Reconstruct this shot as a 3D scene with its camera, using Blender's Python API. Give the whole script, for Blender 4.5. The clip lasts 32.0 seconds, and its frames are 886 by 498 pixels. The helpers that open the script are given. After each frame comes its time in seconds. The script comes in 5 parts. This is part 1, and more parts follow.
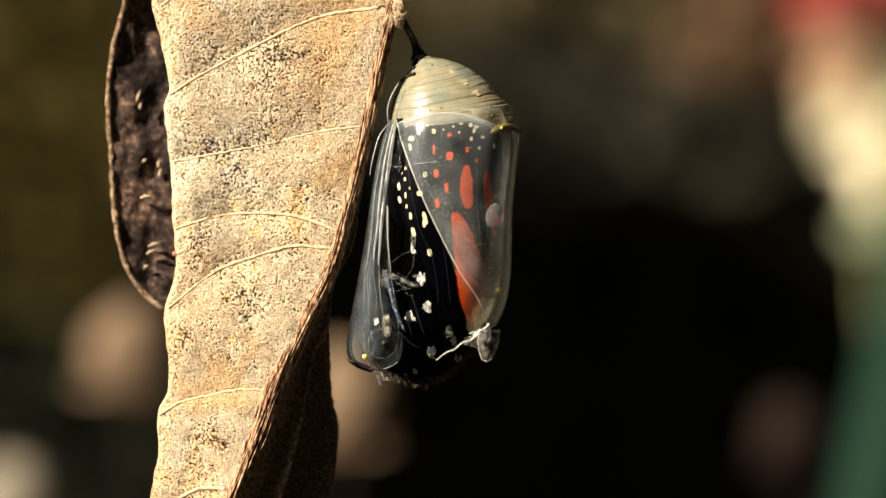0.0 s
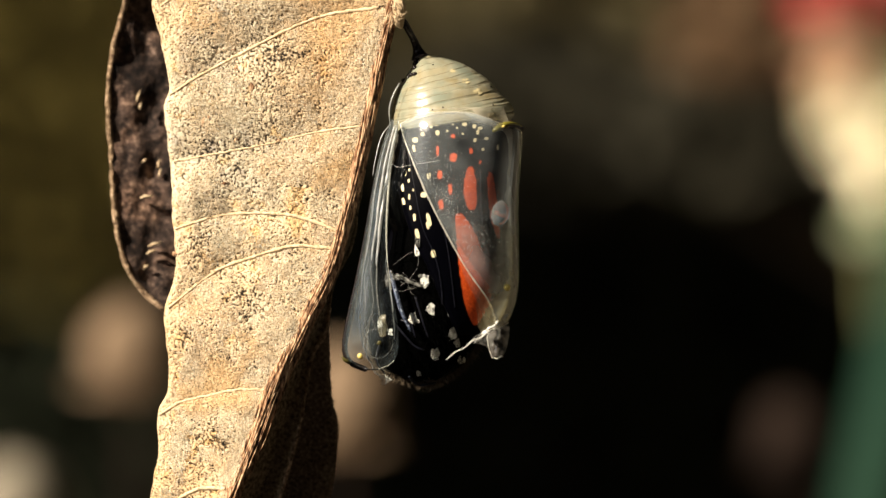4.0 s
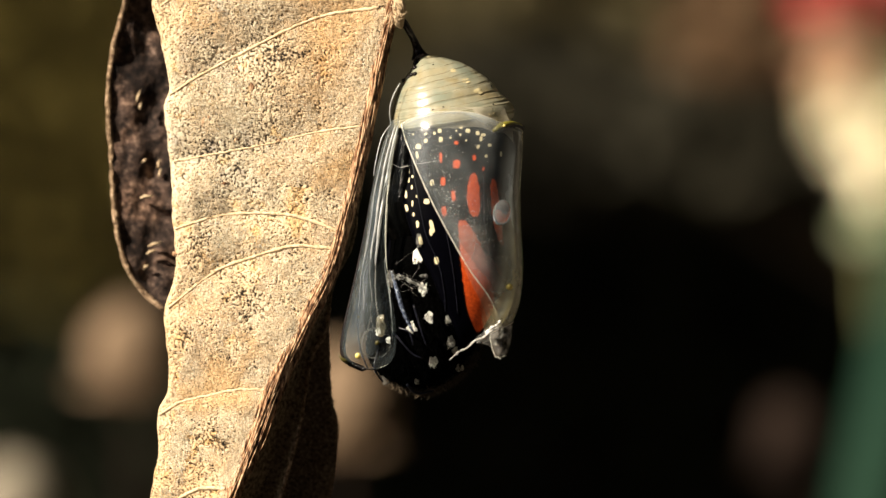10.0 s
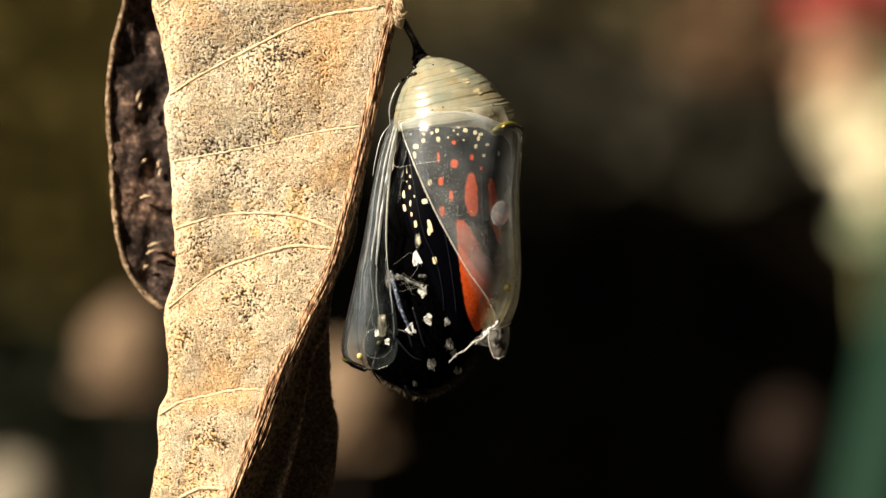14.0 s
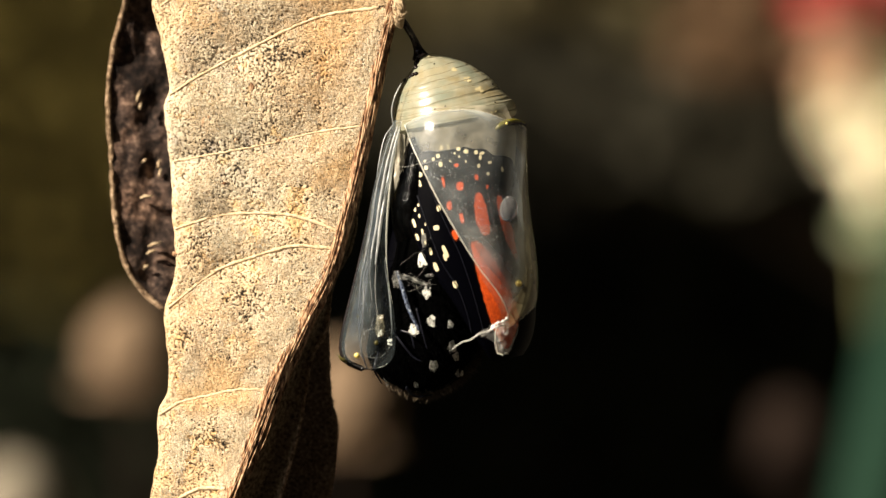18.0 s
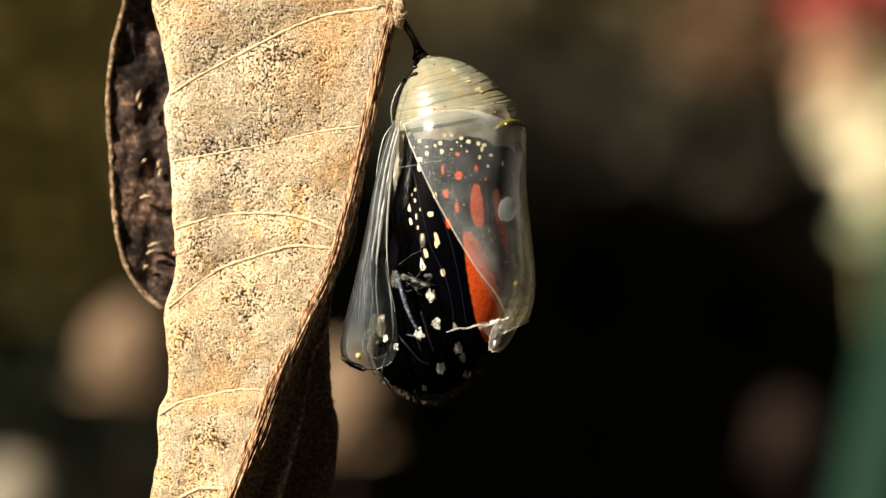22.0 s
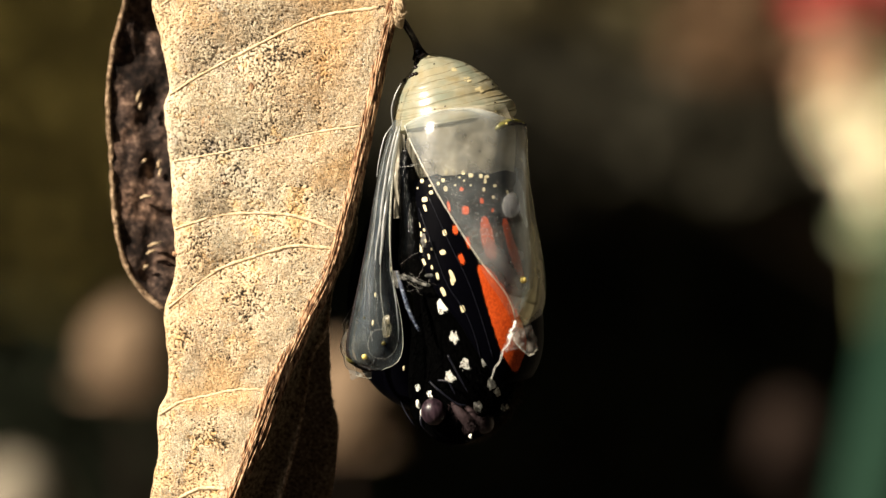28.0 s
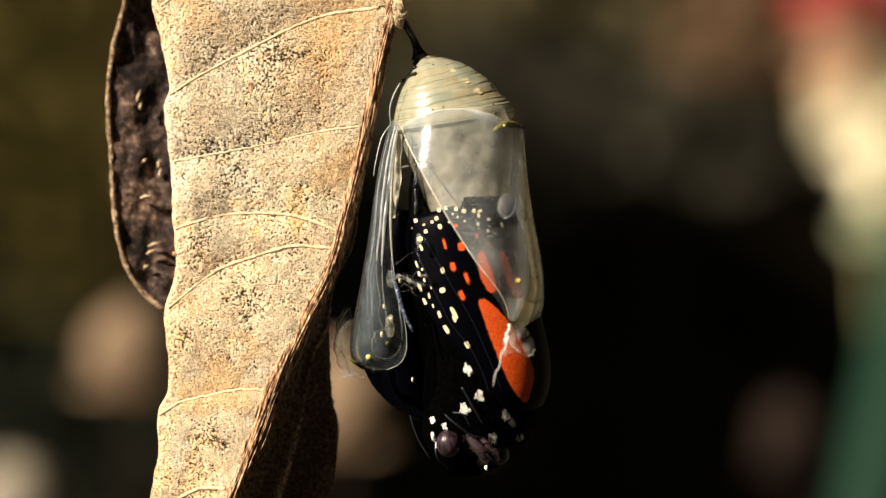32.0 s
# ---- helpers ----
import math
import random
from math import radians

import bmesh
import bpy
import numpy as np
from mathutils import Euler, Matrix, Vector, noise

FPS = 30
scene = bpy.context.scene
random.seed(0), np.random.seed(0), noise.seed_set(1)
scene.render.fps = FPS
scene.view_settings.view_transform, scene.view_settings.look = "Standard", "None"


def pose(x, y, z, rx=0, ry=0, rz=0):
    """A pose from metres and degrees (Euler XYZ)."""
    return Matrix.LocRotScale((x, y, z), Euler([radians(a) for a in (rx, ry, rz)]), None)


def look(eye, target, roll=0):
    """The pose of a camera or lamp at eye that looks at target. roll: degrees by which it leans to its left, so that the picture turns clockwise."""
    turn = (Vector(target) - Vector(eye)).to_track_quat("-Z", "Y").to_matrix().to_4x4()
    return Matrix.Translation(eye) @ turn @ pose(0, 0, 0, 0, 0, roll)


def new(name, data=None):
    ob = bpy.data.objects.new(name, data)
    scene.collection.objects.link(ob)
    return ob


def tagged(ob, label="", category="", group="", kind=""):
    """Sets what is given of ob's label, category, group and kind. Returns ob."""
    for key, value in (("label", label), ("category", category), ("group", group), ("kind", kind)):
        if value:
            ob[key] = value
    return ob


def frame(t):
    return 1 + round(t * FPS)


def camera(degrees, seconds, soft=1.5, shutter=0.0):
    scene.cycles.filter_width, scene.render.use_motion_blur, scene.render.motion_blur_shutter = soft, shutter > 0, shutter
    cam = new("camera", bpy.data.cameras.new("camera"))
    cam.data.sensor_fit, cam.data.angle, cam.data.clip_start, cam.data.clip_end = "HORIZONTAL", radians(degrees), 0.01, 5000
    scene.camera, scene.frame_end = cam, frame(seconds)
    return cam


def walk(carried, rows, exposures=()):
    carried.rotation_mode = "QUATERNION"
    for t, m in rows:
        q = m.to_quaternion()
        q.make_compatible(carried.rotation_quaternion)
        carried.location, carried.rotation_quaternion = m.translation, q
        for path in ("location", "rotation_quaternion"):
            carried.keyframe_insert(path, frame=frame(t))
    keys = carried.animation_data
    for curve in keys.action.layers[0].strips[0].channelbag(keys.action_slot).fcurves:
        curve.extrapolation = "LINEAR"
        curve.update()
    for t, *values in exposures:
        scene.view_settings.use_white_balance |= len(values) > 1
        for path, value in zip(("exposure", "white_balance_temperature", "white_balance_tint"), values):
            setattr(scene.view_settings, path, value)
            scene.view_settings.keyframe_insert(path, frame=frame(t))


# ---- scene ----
# The place: a dry leaf in a garden, a hatching butterfly's chrysalis hanging from its midrib.
# Sketch grid for the close subject: 20 steps a millimetre, u to the right, v down,
# (784, 441) lies straight before the lens at the height HIGH; depth y in mm, away from the lens.
HIGH = 0.60
EYE = 0.22
STEP = 0.00005

cam = camera(2 * math.degrees(math.atan(784 * STEP / EYE)), 32.0, soft=1.4)
cam.data.dof.use_dof = True
cam.data.dof.focus_distance = EYE - 0.0022
cam.data.dof.aperture_fstop = 14.0
cam_pose = look((0, -EYE, HIGH), (0, 0, HIGH))
walk(cam, [(0, cam_pose), (32, cam_pose)], exposures=[(0, 1.0), (32, 1.0)])

# ---- light ----
SUN_FROM = Vector((-0.68, -0.46, 0.57)).normalized()
world = bpy.data.worlds.new("sky")
scene.world = world
world.use_nodes = True
wn = world.node_tree
sky = wn.nodes.new("ShaderNodeTexSky")
sky.sky_type = "NISHITA"
sky.sun_disc = False
sky.sun_elevation = math.asin(SUN_FROM.z)
sky.sun_rotation = math.atan2(SUN_FROM.x, SUN_FROM.y)
wn.nodes["Background"].inputs["Strength"].default_value = 0.05
wn.links.new(sky.outputs[0], wn.nodes["Background"].inputs["Color"])
sun = new("sun", bpy.data.lights.new("sun", "SUN"))
sun.data.energy = 5.0
sun.data.angle = radians(0.6)
sun.data.color = (1.0, 0.87, 0.70)
sun.matrix_world = look(SUN_FROM, (0, 0, 0))


# ---- materials ----
def mat_new(name):
    m = bpy.data.materials.new(name)
    m.use_nodes = True
    t = m.node_tree
    return m, t, t.nodes["Principled BSDF"]


def node(t, kind, **inputs):
    n = t.nodes.new(kind)
    for k, v in inputs.items():
        n.inputs[k.replace("_", " ")].default_value = v
    return n


def noise_tex(t, scale, detail=4.0, rough=0.6, stretch=None):
    co = t.nodes.new("ShaderNodeTexCoord")
    n = node(t, "ShaderNodeTexNoise", Scale=scale, Detail=detail, Roughness=rough)
    if stretch:
        mp = node(t, "ShaderNodeMapping")
        mp.inputs["Scale"].default_value = stretch
        t.links.new(co.outputs["Object"], mp.inputs["Vector"])
        t.links.new(mp.outputs[0], n.inputs["Vector"])
    else:
        t.links.new(co.outputs["Object"], n.inputs["Vector"])
    return n


def ramp(t, src, stops):
    r = t.nodes.new("ShaderNodeValToRGB")
    while len(r.color_ramp.elements) < len(stops):
        r.color_ramp.elements.new(0.5)
    for e, (p, c) in zip(r.color_ramp.elements, stops):
        e.position = p
        e.color = (*c, 1)
    t.links.new(src, r.inputs[0])
    return r


def mixed(t, a, b, fac, kind="MIX"):
    m = t.nodes.new("ShaderNodeMix")
    m.data_type = "RGBA"
    m.blend_type = kind
    for s, i in ((a, 6), (b, 7), (fac, 0)):
        if isinstance(s, (int, float)):
            m.inputs[i].default_value = s
        elif isinstance(s, tuple):
            m.inputs[i].default_value = (*s, 1)
        else:
            t.links.new(s, m.inputs[i])
    return m.outputs[2]


def bumped(t, shader, height, strength, distance):
    b = node(t, "ShaderNodeBump", Strength=strength, Distance=distance)
    t.links.new(height, b.inputs["Height"])
    t.links.new(b.outputs[0], shader.inputs["Normal"])


def surface(name, stops, scale, rough=0.7, bump=0.0, metal=0.0, stops2=None, scale2=60.0, stretch=None, coat=0.0, spec=0.35):
    """Two scales of noise: grain from stops, multiplied by wide patches from stops2."""
    m, t, p = mat_new(name)
    g = noise_tex(t, scale, stretch=stretch)
    col = ramp(t, g.outputs["Fac"], stops).outputs[0]
    if stops2:
        w = noise_tex(t, scale2, 3.0)
        col = mixed(t, col, ramp(t, w.outputs["Fac"], stops2).outputs[0], 1.0, "MULTIPLY")
    t.links.new(col, p.inputs["Base Color"])
    p.inputs["Roughness"].default_value = rough
    p.inputs["Metallic"].default_value = metal
    p.inputs["Coat Weight"].default_value = coat
    p.inputs["Specular IOR Level"].default_value = spec
    if bump:
        bumped(t, p, g.outputs["Fac"], 1.0, bump)
    return m


def film_mat(name, tint, cover, rough=0.18, clear=(0.93, 0.95, 0.95), grain=900.0, wide=220.0, ior=1.4, through_share=0.35, spread=0.4, hazed=False, relief=0.5):
    """A thin skin: clear film, a milky share of it that scatters light, and a wet gloss on top."""
    m, t, p = mat_new(name)
    t.nodes.remove(p)
    out = t.nodes["Material Output"]
    tr = node(t, "ShaderNodeBsdfTransparent", Color=(*clear, 1))
    di = node(t, "ShaderNodeBsdfDiffuse", Color=(*tint, 1))
    tl = node(t, "ShaderNodeBsdfTranslucent", Color=(*tint, 1))
    half = node(t, "ShaderNodeMixShader", Fac=through_share)
    t.links.new(di.outputs[0], half.inputs[1])
    t.links.new(tl.outputs[0], half.inputs[2])
    w = noise_tex(t, wide, 3.0)
    f = node(t, "ShaderNodeMapRange")
    f.inputs["From Min"].default_value = 0.3
    f.inputs["From Max"].default_value = 0.7
    f.inputs["To Min"].default_value = cover * (1 - spread)
    f.inputs["To Max"].default_value = min(1.0, cover * (1 + spread))
    t.links.new(w.outputs["Fac"], f.inputs["Value"])
    # The attribute grades the milk and carries light painted into it.
    if hazed:
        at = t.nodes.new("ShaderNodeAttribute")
        at.attribute_name = "milk_and_light"
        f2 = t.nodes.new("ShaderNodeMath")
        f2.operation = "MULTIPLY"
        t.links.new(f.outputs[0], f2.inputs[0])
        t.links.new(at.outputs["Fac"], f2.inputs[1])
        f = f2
    milk = t.nodes.new("ShaderNodeMixShader")
    t.links.new(f.outputs[0], milk.inputs[0])
    t.links.new(tr.outputs[0], milk.inputs[1])
    t.links.new(half.outputs[0], milk.inputs[2])
    gl = node(t, "ShaderNodeBsdfGlossy", Roughness=rough)
    fr = node(t, "ShaderNodeLayerWeight", Blend=0.5)
    steep = t.nodes.new("ShaderNodeMath")
    steep.operation = "POWER"
    steep.inputs[1].default_value = 5.0
    t.links.new(fr.outputs["Facing"], steep.inputs[0])
    gloss = t.nodes.new("ShaderNodeMath")
    gloss.operation = "MULTIPLY_ADD"
    f0 = ((ior - 1) / (ior + 1)) ** 2
    gloss.inputs[1].default_value = 0.9 - f0
    gloss.inputs[2].default_value = f0
    t.links.new(steep.outputs[0], gloss.inputs[0])
    g = noise_tex(t, grain, 2.0)
    speck = noise_tex(t, 5000, 2.0)
    for s in (gl, fr, di):
        b = node(t, "ShaderNodeBump", Strength=relief, Distance=0.00006)
        t.links.new(g.outputs["Fac"], b.inputs["Height"])
        b2 = node(t, "ShaderNodeBump", Strength=0.35, Distance=0.00003)
        t.links.new(speck.outputs["Fac"], b2.inputs["Height"])
        t.links.new(b2.outputs[0], b.inputs["Normal"])
        t.links.new(b.outputs[0], s.inputs["Normal"])
    top = t.nodes.new("ShaderNodeMixShader")
    t.links.new(gloss.outputs[0], top.inputs[0])
    t.links.new(milk.outputs[0], top.inputs[1])
    t.links.new(gl.outputs[0], top.inputs[2])
    t.links.new(top.outputs[0], out.inputs["Surface"])
    return m


def leaf_skin():
    """Dry felted leaf: fine dark pores that thicken in blotches, pale felt between, brown stains."""
    m, t, p = mat_new("dry_leaf")
    fine = noise_tex(t, 4300, 3.0, 0.62)
    wide = noise_tex(t, 190, 4.0, 0.6)
    broad = noise_tex(t, 65, 2.0)
    add = t.nodes.new("ShaderNodeMath")
    add.operation = "MULTIPLY_ADD"
    add.inputs[1].default_value = 0.32
    t.links.new(wide.outputs["Fac"], add.inputs[0])
    at = t.nodes.new("ShaderNodeAttribute")
    at.attribute_name = "rim"
    even = t.nodes.new("ShaderNodeMath")
    even.operation = "MULTIPLY_ADD"
    even.inputs[1].default_value = 0.05
    t.links.new(at.outputs["Fac"], even.inputs[0])
    t.links.new(fine.outputs["Fac"], even.inputs[2])
    t.links.new(even.outputs[0], add.inputs[2])
    felt = ramp(t, add.outputs[0], [(0.51, (0.018, 0.015, 0.012)), (0.585, (0.19, 0.14, 0.09)), (0.635, (0.62, 0.48, 0.31)), (0.74, (0.83, 0.71, 0.52))])
    tone = ramp(t, broad.outputs["Fac"], [(0.35, (0.90, 0.94, 0.96)), (0.5, (1.0, 0.98, 0.93)), (0.66, (1.0, 0.88, 0.72))])
    col = mixed(t, felt.outputs[0], tone.outputs[0], 1.0, "MULTIPLY")
    spots = noise_tex(t, 480, 3.0)
    stain = ramp(t, spots.outputs["Fac"], [(0.34, (0.80, 0.80, 0.86)), (0.44, (1, 1, 1)), (0.58, (1, 1, 1)), (0.66, (1.0, 0.86, 0.66))])
    col = mixed(t, col, stain.outputs[0], 1.0, "MULTIPLY")
    t.links.new(col, p.inputs["Base Color"])
    p.inputs["Roughness"].default_value = 0.95
    p.inputs["Specular IOR Level"].default_value = 0.15
    bumped(t, p, fine.outputs["Fac"], 1.0, 0.00028)
    return m




def fibre_skin():
    m, t, p = mat_new("felt_fibre")
    geo = t.nodes.new("ShaderNodeNewGeometry")
    shade = ramp(t, geo.outputs["Random Per Island"], [(0.0, (0.40, 0.29, 0.18)), (0.35, (0.70, 0.55, 0.36)), (0.8, (0.84, 0.70, 0.49)), (1.0, (0.86, 0.78, 0.62))])
    broad = noise_tex(t, 150, 3.0)
    tone = ramp(t, broad.outputs["Fac"], [(0.36, (0.88, 0.92, 0.94)), (0.5, (1, 1, 1)), (0.64, (1.0, 0.86, 0.68))])
    t.links.new(mixed(t, shade.outputs[0], tone.outputs[0], 1.0, "MULTIPLY"), p.inputs["Base Color"])
    p.inputs["Roughness"].default_value = 0.9
    p.inputs["Specular IOR Level"].default_value = 0.15
    return m


fibre_mat = fibre_skin()
leaf_mat = leaf_skin()
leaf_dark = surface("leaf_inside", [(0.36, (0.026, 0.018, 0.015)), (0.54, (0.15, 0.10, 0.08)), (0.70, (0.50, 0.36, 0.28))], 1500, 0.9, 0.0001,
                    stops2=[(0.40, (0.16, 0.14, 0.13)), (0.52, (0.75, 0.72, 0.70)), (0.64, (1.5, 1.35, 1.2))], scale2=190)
leaf_felt = surface("leaf_felt", [(0.35, (0.06, 0.042, 0.028)), (0.55, (0.21, 0.15, 0.10)), (0.75, (0.46, 0.33, 0.23))], 3600, 0.95, 0.00012, spec=0.1)
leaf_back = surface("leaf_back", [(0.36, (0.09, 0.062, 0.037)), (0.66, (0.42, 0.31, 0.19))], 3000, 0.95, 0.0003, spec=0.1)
leaf_wool = surface("leaf_wool", [(0.34, (0.10, 0.065, 0.04)), (0.52, (0.34, 0.23, 0.14)), (0.7, (0.70, 0.52, 0.34))], 2600, 0.95, 0.0003, spec=0.1)
rib_mat = surface("midrib", [(0.36, (0.035, 0.015, 0.009)), (0.46, (0.36, 0.19, 0.095)), (0.64, (0.78, 0.54, 0.33))], 4200, 0.85, 0.00014, stretch=(1, 1, 0.2),
                  stops2=[(0.36, (0.35, 0.28, 0.24)), (0.46, (1, 1, 1))], scale2=900)
vein_mat = surface("vein", [(0.32, (0.42, 0.28, 0.15)), (0.48, (0.72, 0.54, 0.33)), (0.68, (0.84, 0.69, 0.47))], 3600, 0.9, 0.00012)
silk_mat = surface("silk", [(0.3, (0.46, 0.33, 0.19)), (0.7, (0.74, 0.58, 0.38))], 3000, 0.8, 0.0001)
horn_mat = surface("black_horn", [(0.3, (0.006, 0.005, 0.005)), (0.7, (0.02, 0.014, 0.012))], 2000, 0.25, 0.00003)
case_mat = surface("abdomen_case", [(0.3, (0.36, 0.35, 0.25)), (0.7, (0.49, 0.465, 0.345))], 1200, 0.27, 0.00003,
                   stops2=[(0.36, (0.72, 0.82, 0.84)), (0.5, (0.98, 0.97, 0.92)), (0.62, (0.95, 0.82, 0.62))], scale2=360, coat=0.4)
tree = case_mat.node_tree
glow = node(tree, "ShaderNodeBsdfTranslucent", Color=(0.62, 0.60, 0.43, 1))
mix = node(tree, "ShaderNodeMixShader", Fac=0.28)
tree.links.new(tree.nodes["Principled BSDF"].outputs[0], mix.inputs[1])
tree.links.new(glow.outputs[0], mix.inputs[2])
tree.links.new(mix.outputs[0], tree.nodes["Material Output"].inputs["Surface"])
crease_mat = surface("crease", [(0.3, (0.25, 0.20, 0.12)), (0.7, (0.36, 0.30, 0.19))], 3000, 0.5)
spot_case = surface("cream_spot", [(0.3, (0.50, 0.42, 0.22)), (0.7, (0.60, 0.52, 0.30))], 1500, 0.5)
film = film_mat("clear_case", (0.78, 0.86, 0.87), 0.29, 0.14, clear=(0.97, 0.98, 0.98), ior=1.6, spread=0.6, hazed=True, relief=0.35)
film_mask = film_mat("mask_case", (0.44, 0.53, 0.56), 0.13, 0.16, ior=1.6, wide=420.0, spread=0.8)
# Milky and extra glossy, so that thin tubes of it read as glints.
film_glint = film_mat("glint_skin", (0.84, 0.85, 0.82), 0.40, 0.42, ior=3.0, wide=900.0, spread=0.7)
film_cream = film_mat("cream_lining", (0.80, 0.74, 0.58), 0.55, 0.3, wide=500.0, spread=0.5)
film_back = film_mat("back_case", (0.46, 0.43, 0.34), 0.10, 0.5, ior=1.12)
film_rear = film_mat("rear_case", (0.46, 0.43, 0.30), 0.022, 0.5, ior=1.12)
film_scrap = film_mat("scrap_skin", (0.85, 0.83, 0.76), 0.15, 0.15, spread=0.8, wide=900.0)
film_torn = film_mat("torn_skin", (0.85, 0.84, 0.78), 0.30, 0.2)
fine_thread = surface("fine_thread", [(0.3, (0.20, 0.19, 0.17)), (0.7, (0.42, 0.41, 0.38))], 4000, 0.4)
thread_mat = surface("white_thread", [(0.3, (0.70, 0.68, 0.62)), (0.7, (0.84, 0.83, 0.79))], 4000, 0.5)
gold_mat = surface("gold", [(0.3, (0.75, 0.55, 0.12)), (0.7, (0.95, 0.78, 0.25))], 3000, 0.3, 0.0, metal=0.25, coat=0.5)
olive_gold = surface("olive_gold", [(0.3, (0.12, 0.105, 0.015)), (0.7, (0.28, 0.25, 0.04))], 3000, 0.2, 0.0, coat=0.5)
dark_olive = surface("dark_olive", [(0.3, (0.04, 0.035, 0.008)), (0.7, (0.10, 0.085, 0.02))], 3000, 0.35)
edge_mat = surface("case_edge", [(0.3, (0.55, 0.52, 0.42)), (0.7, (0.8, 0.78, 0.68))], 3000, 0.3)
black_wing = surface("black_wing", [(0.35, (0.0005, 0.0005, 0.0009)), (0.7, (0.001, 0.001, 0.0026))], 9000, 0.4, 0.00002, spec=0.022)


def scales_mat(name, stops, scale):
    """Coloured wing scales that thin out towards the patch's rim."""
    m = surface(name, stops, scale, 0.6, 0.00003, spec=0.25)
    t = m.node_tree
    p = t.nodes["Principled BSDF"]
    at = t.nodes.new("ShaderNodeAttribute")
    at.attribute_name = "scales"
    g = noise_tex(t, 9000, 3.0)
    add = t.nodes.new("ShaderNodeMath")
    add.operation = "MULTIPLY_ADD"
    add.inputs[1].default_value = 0.9
    t.links.new(g.outputs["Fac"], add.inputs[0])
    t.links.new(at.outputs["Fac"], add.inputs[2])
    r = node(t, "ShaderNodeMapRange")
    r.inputs["From Min"].default_value = 0.62
    r.inputs["From Max"].default_value = 1.0
    t.links.new(add.outputs[0], r.inputs["Value"])
    t.links.new(r.outputs[0], p.inputs["Alpha"])
    return m


orange_wing = scales_mat("orange_wing", [(0.3, (0.46, 0.040, 0.003)), (0.7, (0.80, 0.115, 0.012))], 5000)
white_wing = surface("white_wing", [(0.3, (0.66, 0.55, 0.32)), (0.7, (0.82, 0.73, 0.48))], 6000, 0.7, 0.00003)
fur_white = surface("white_hair", [(0.3, (0.70, 0.70, 0.62)), (0.7, (0.84, 0.84, 0.78))], 4000, 0.6)
fur_black = surface("black_hair", [(0.3, (0.0004, 0.0004, 0.0004)), (0.7, (0.0012, 0.0012, 0.0012))], 4000, 0.6, spec=0.01)
body_black = surface("black_body", [(0.35, (0.0003, 0.0003, 0.0003)), (0.7, (0.001, 0.001, 0.001))], 3000, 0.8, 0.0001, spec=0.008)
wet_black = surface("wet_black", [(0.35, (0.0006, 0.0006, 0.0006)), (0.7, (0.002, 0.002, 0.002))], 2500, 0.16, 0.00012, spec=0.14)
eye_mat = surface("eye", [(0.36, (0.008, 0.005, 0.007)), (0.5, (0.026, 0.015, 0.021)), (0.66, (0.052, 0.032, 0.042))], 2800, 0.34, 0.00004, stretch=(1, 1, 0.12))
palp_mat = surface("palp", [(0.3, (0.014, 0.009, 0.010)), (0.7, (0.046, 0.030, 0.032))], 4000, 0.7, 0.00006, spec=0.1)
rim_light_hair = surface("rim_light_hair", [(0.3, (0.05, 0.036, 0.024)), (0.7, (0.14, 0.105, 0.07))], 4000, 0.8, spec=0.1)
leg_mat = surface("leg", [(0.3, (0.003, 0.003, 0.005)), (0.7, (0.012, 0.013, 0.022))], 3000, 0.3)
leg_case_mat = surface("leg_case", [(0.36, (0.012, 0.015, 0.030)), (0.55, (0.10, 0.125, 0.19)), (0.68, (0.42, 0.48, 0.58))], 5200, 0.2, 0.0002)
water_mat, wt, wp = mat_new("water")
wp.inputs["Transmission Weight"].default_value = 0.95
wp.inputs["Roughness"].default_value = 0.04
wp.inputs["IOR"].default_value = 1.33
wp.inputs["Base Color"].default_value = (0.97, 0.98, 0.98, 1)
soil_mat = surface("soil", [(0.3, (0.015, 0.011, 0.007)), (0.7, (0.06, 0.045, 0.03))], 40, 0.95, 0.02, stops2=[(0.3, (0.5, 0.5, 0.5)), (0.7, (1, 1, 1))], scale2=1.5)
stem_mat = surface("stem_skin", [(0.3, (0.10, 0.11, 0.04)), (0.7, (0.20, 0.19, 0.08))], 300, 0.7)
green_mat = surface("green_coat", [(0.3, (0.0055, 0.022, 0.0125)), (0.7, (0.008, 0.030, 0.017))], 200, 0.8, 0.0002, spec=0.15)
cream_mat = surface("cream_petal", [(0.3, (0.72, 0.64, 0.43)), (0.7, (0.88, 0.82, 0.60))], 120, 0.7)
# One seed head's shade is put into this dark brown; stalks share it.
shade_mat = surface("shaded_brown", [(0.3, (0.011, 0.007, 0.005)), (0.7, (0.024, 0.015, 0.011))], 200, 0.9, spec=0.1)
tan_mat = surface("dry_head", [(0.3, (0.15, 0.098, 0.058)), (0.7, (0.27, 0.187, 0.115))], 200, 0.9, 0.001)
grey_mat = surface("grey_head", [(0.3, (0.18, 0.155, 0.11)), (0.7, (0.26, 0.228, 0.17))], 200, 0.9, 0.001)
pink_mat = surface("pink_petal", [(0.3, (0.50, 0.30, 0.19)), (0.7, (0.70, 0.46, 0.30))], 120, 0.7)
pale_green = surface("pale_green", [(0.3, (0.27, 0.32, 0.19)), (0.7, (0.42, 0.45, 0.29))], 120, 0.7)
red_mat = surface("red_petal", [(0.3, (0.38, 0.045, 0.04)), (0.7, (0.53, 0.095, 0.08))], 90, 0.6)
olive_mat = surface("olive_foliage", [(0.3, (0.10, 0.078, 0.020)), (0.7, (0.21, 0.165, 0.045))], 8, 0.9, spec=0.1)
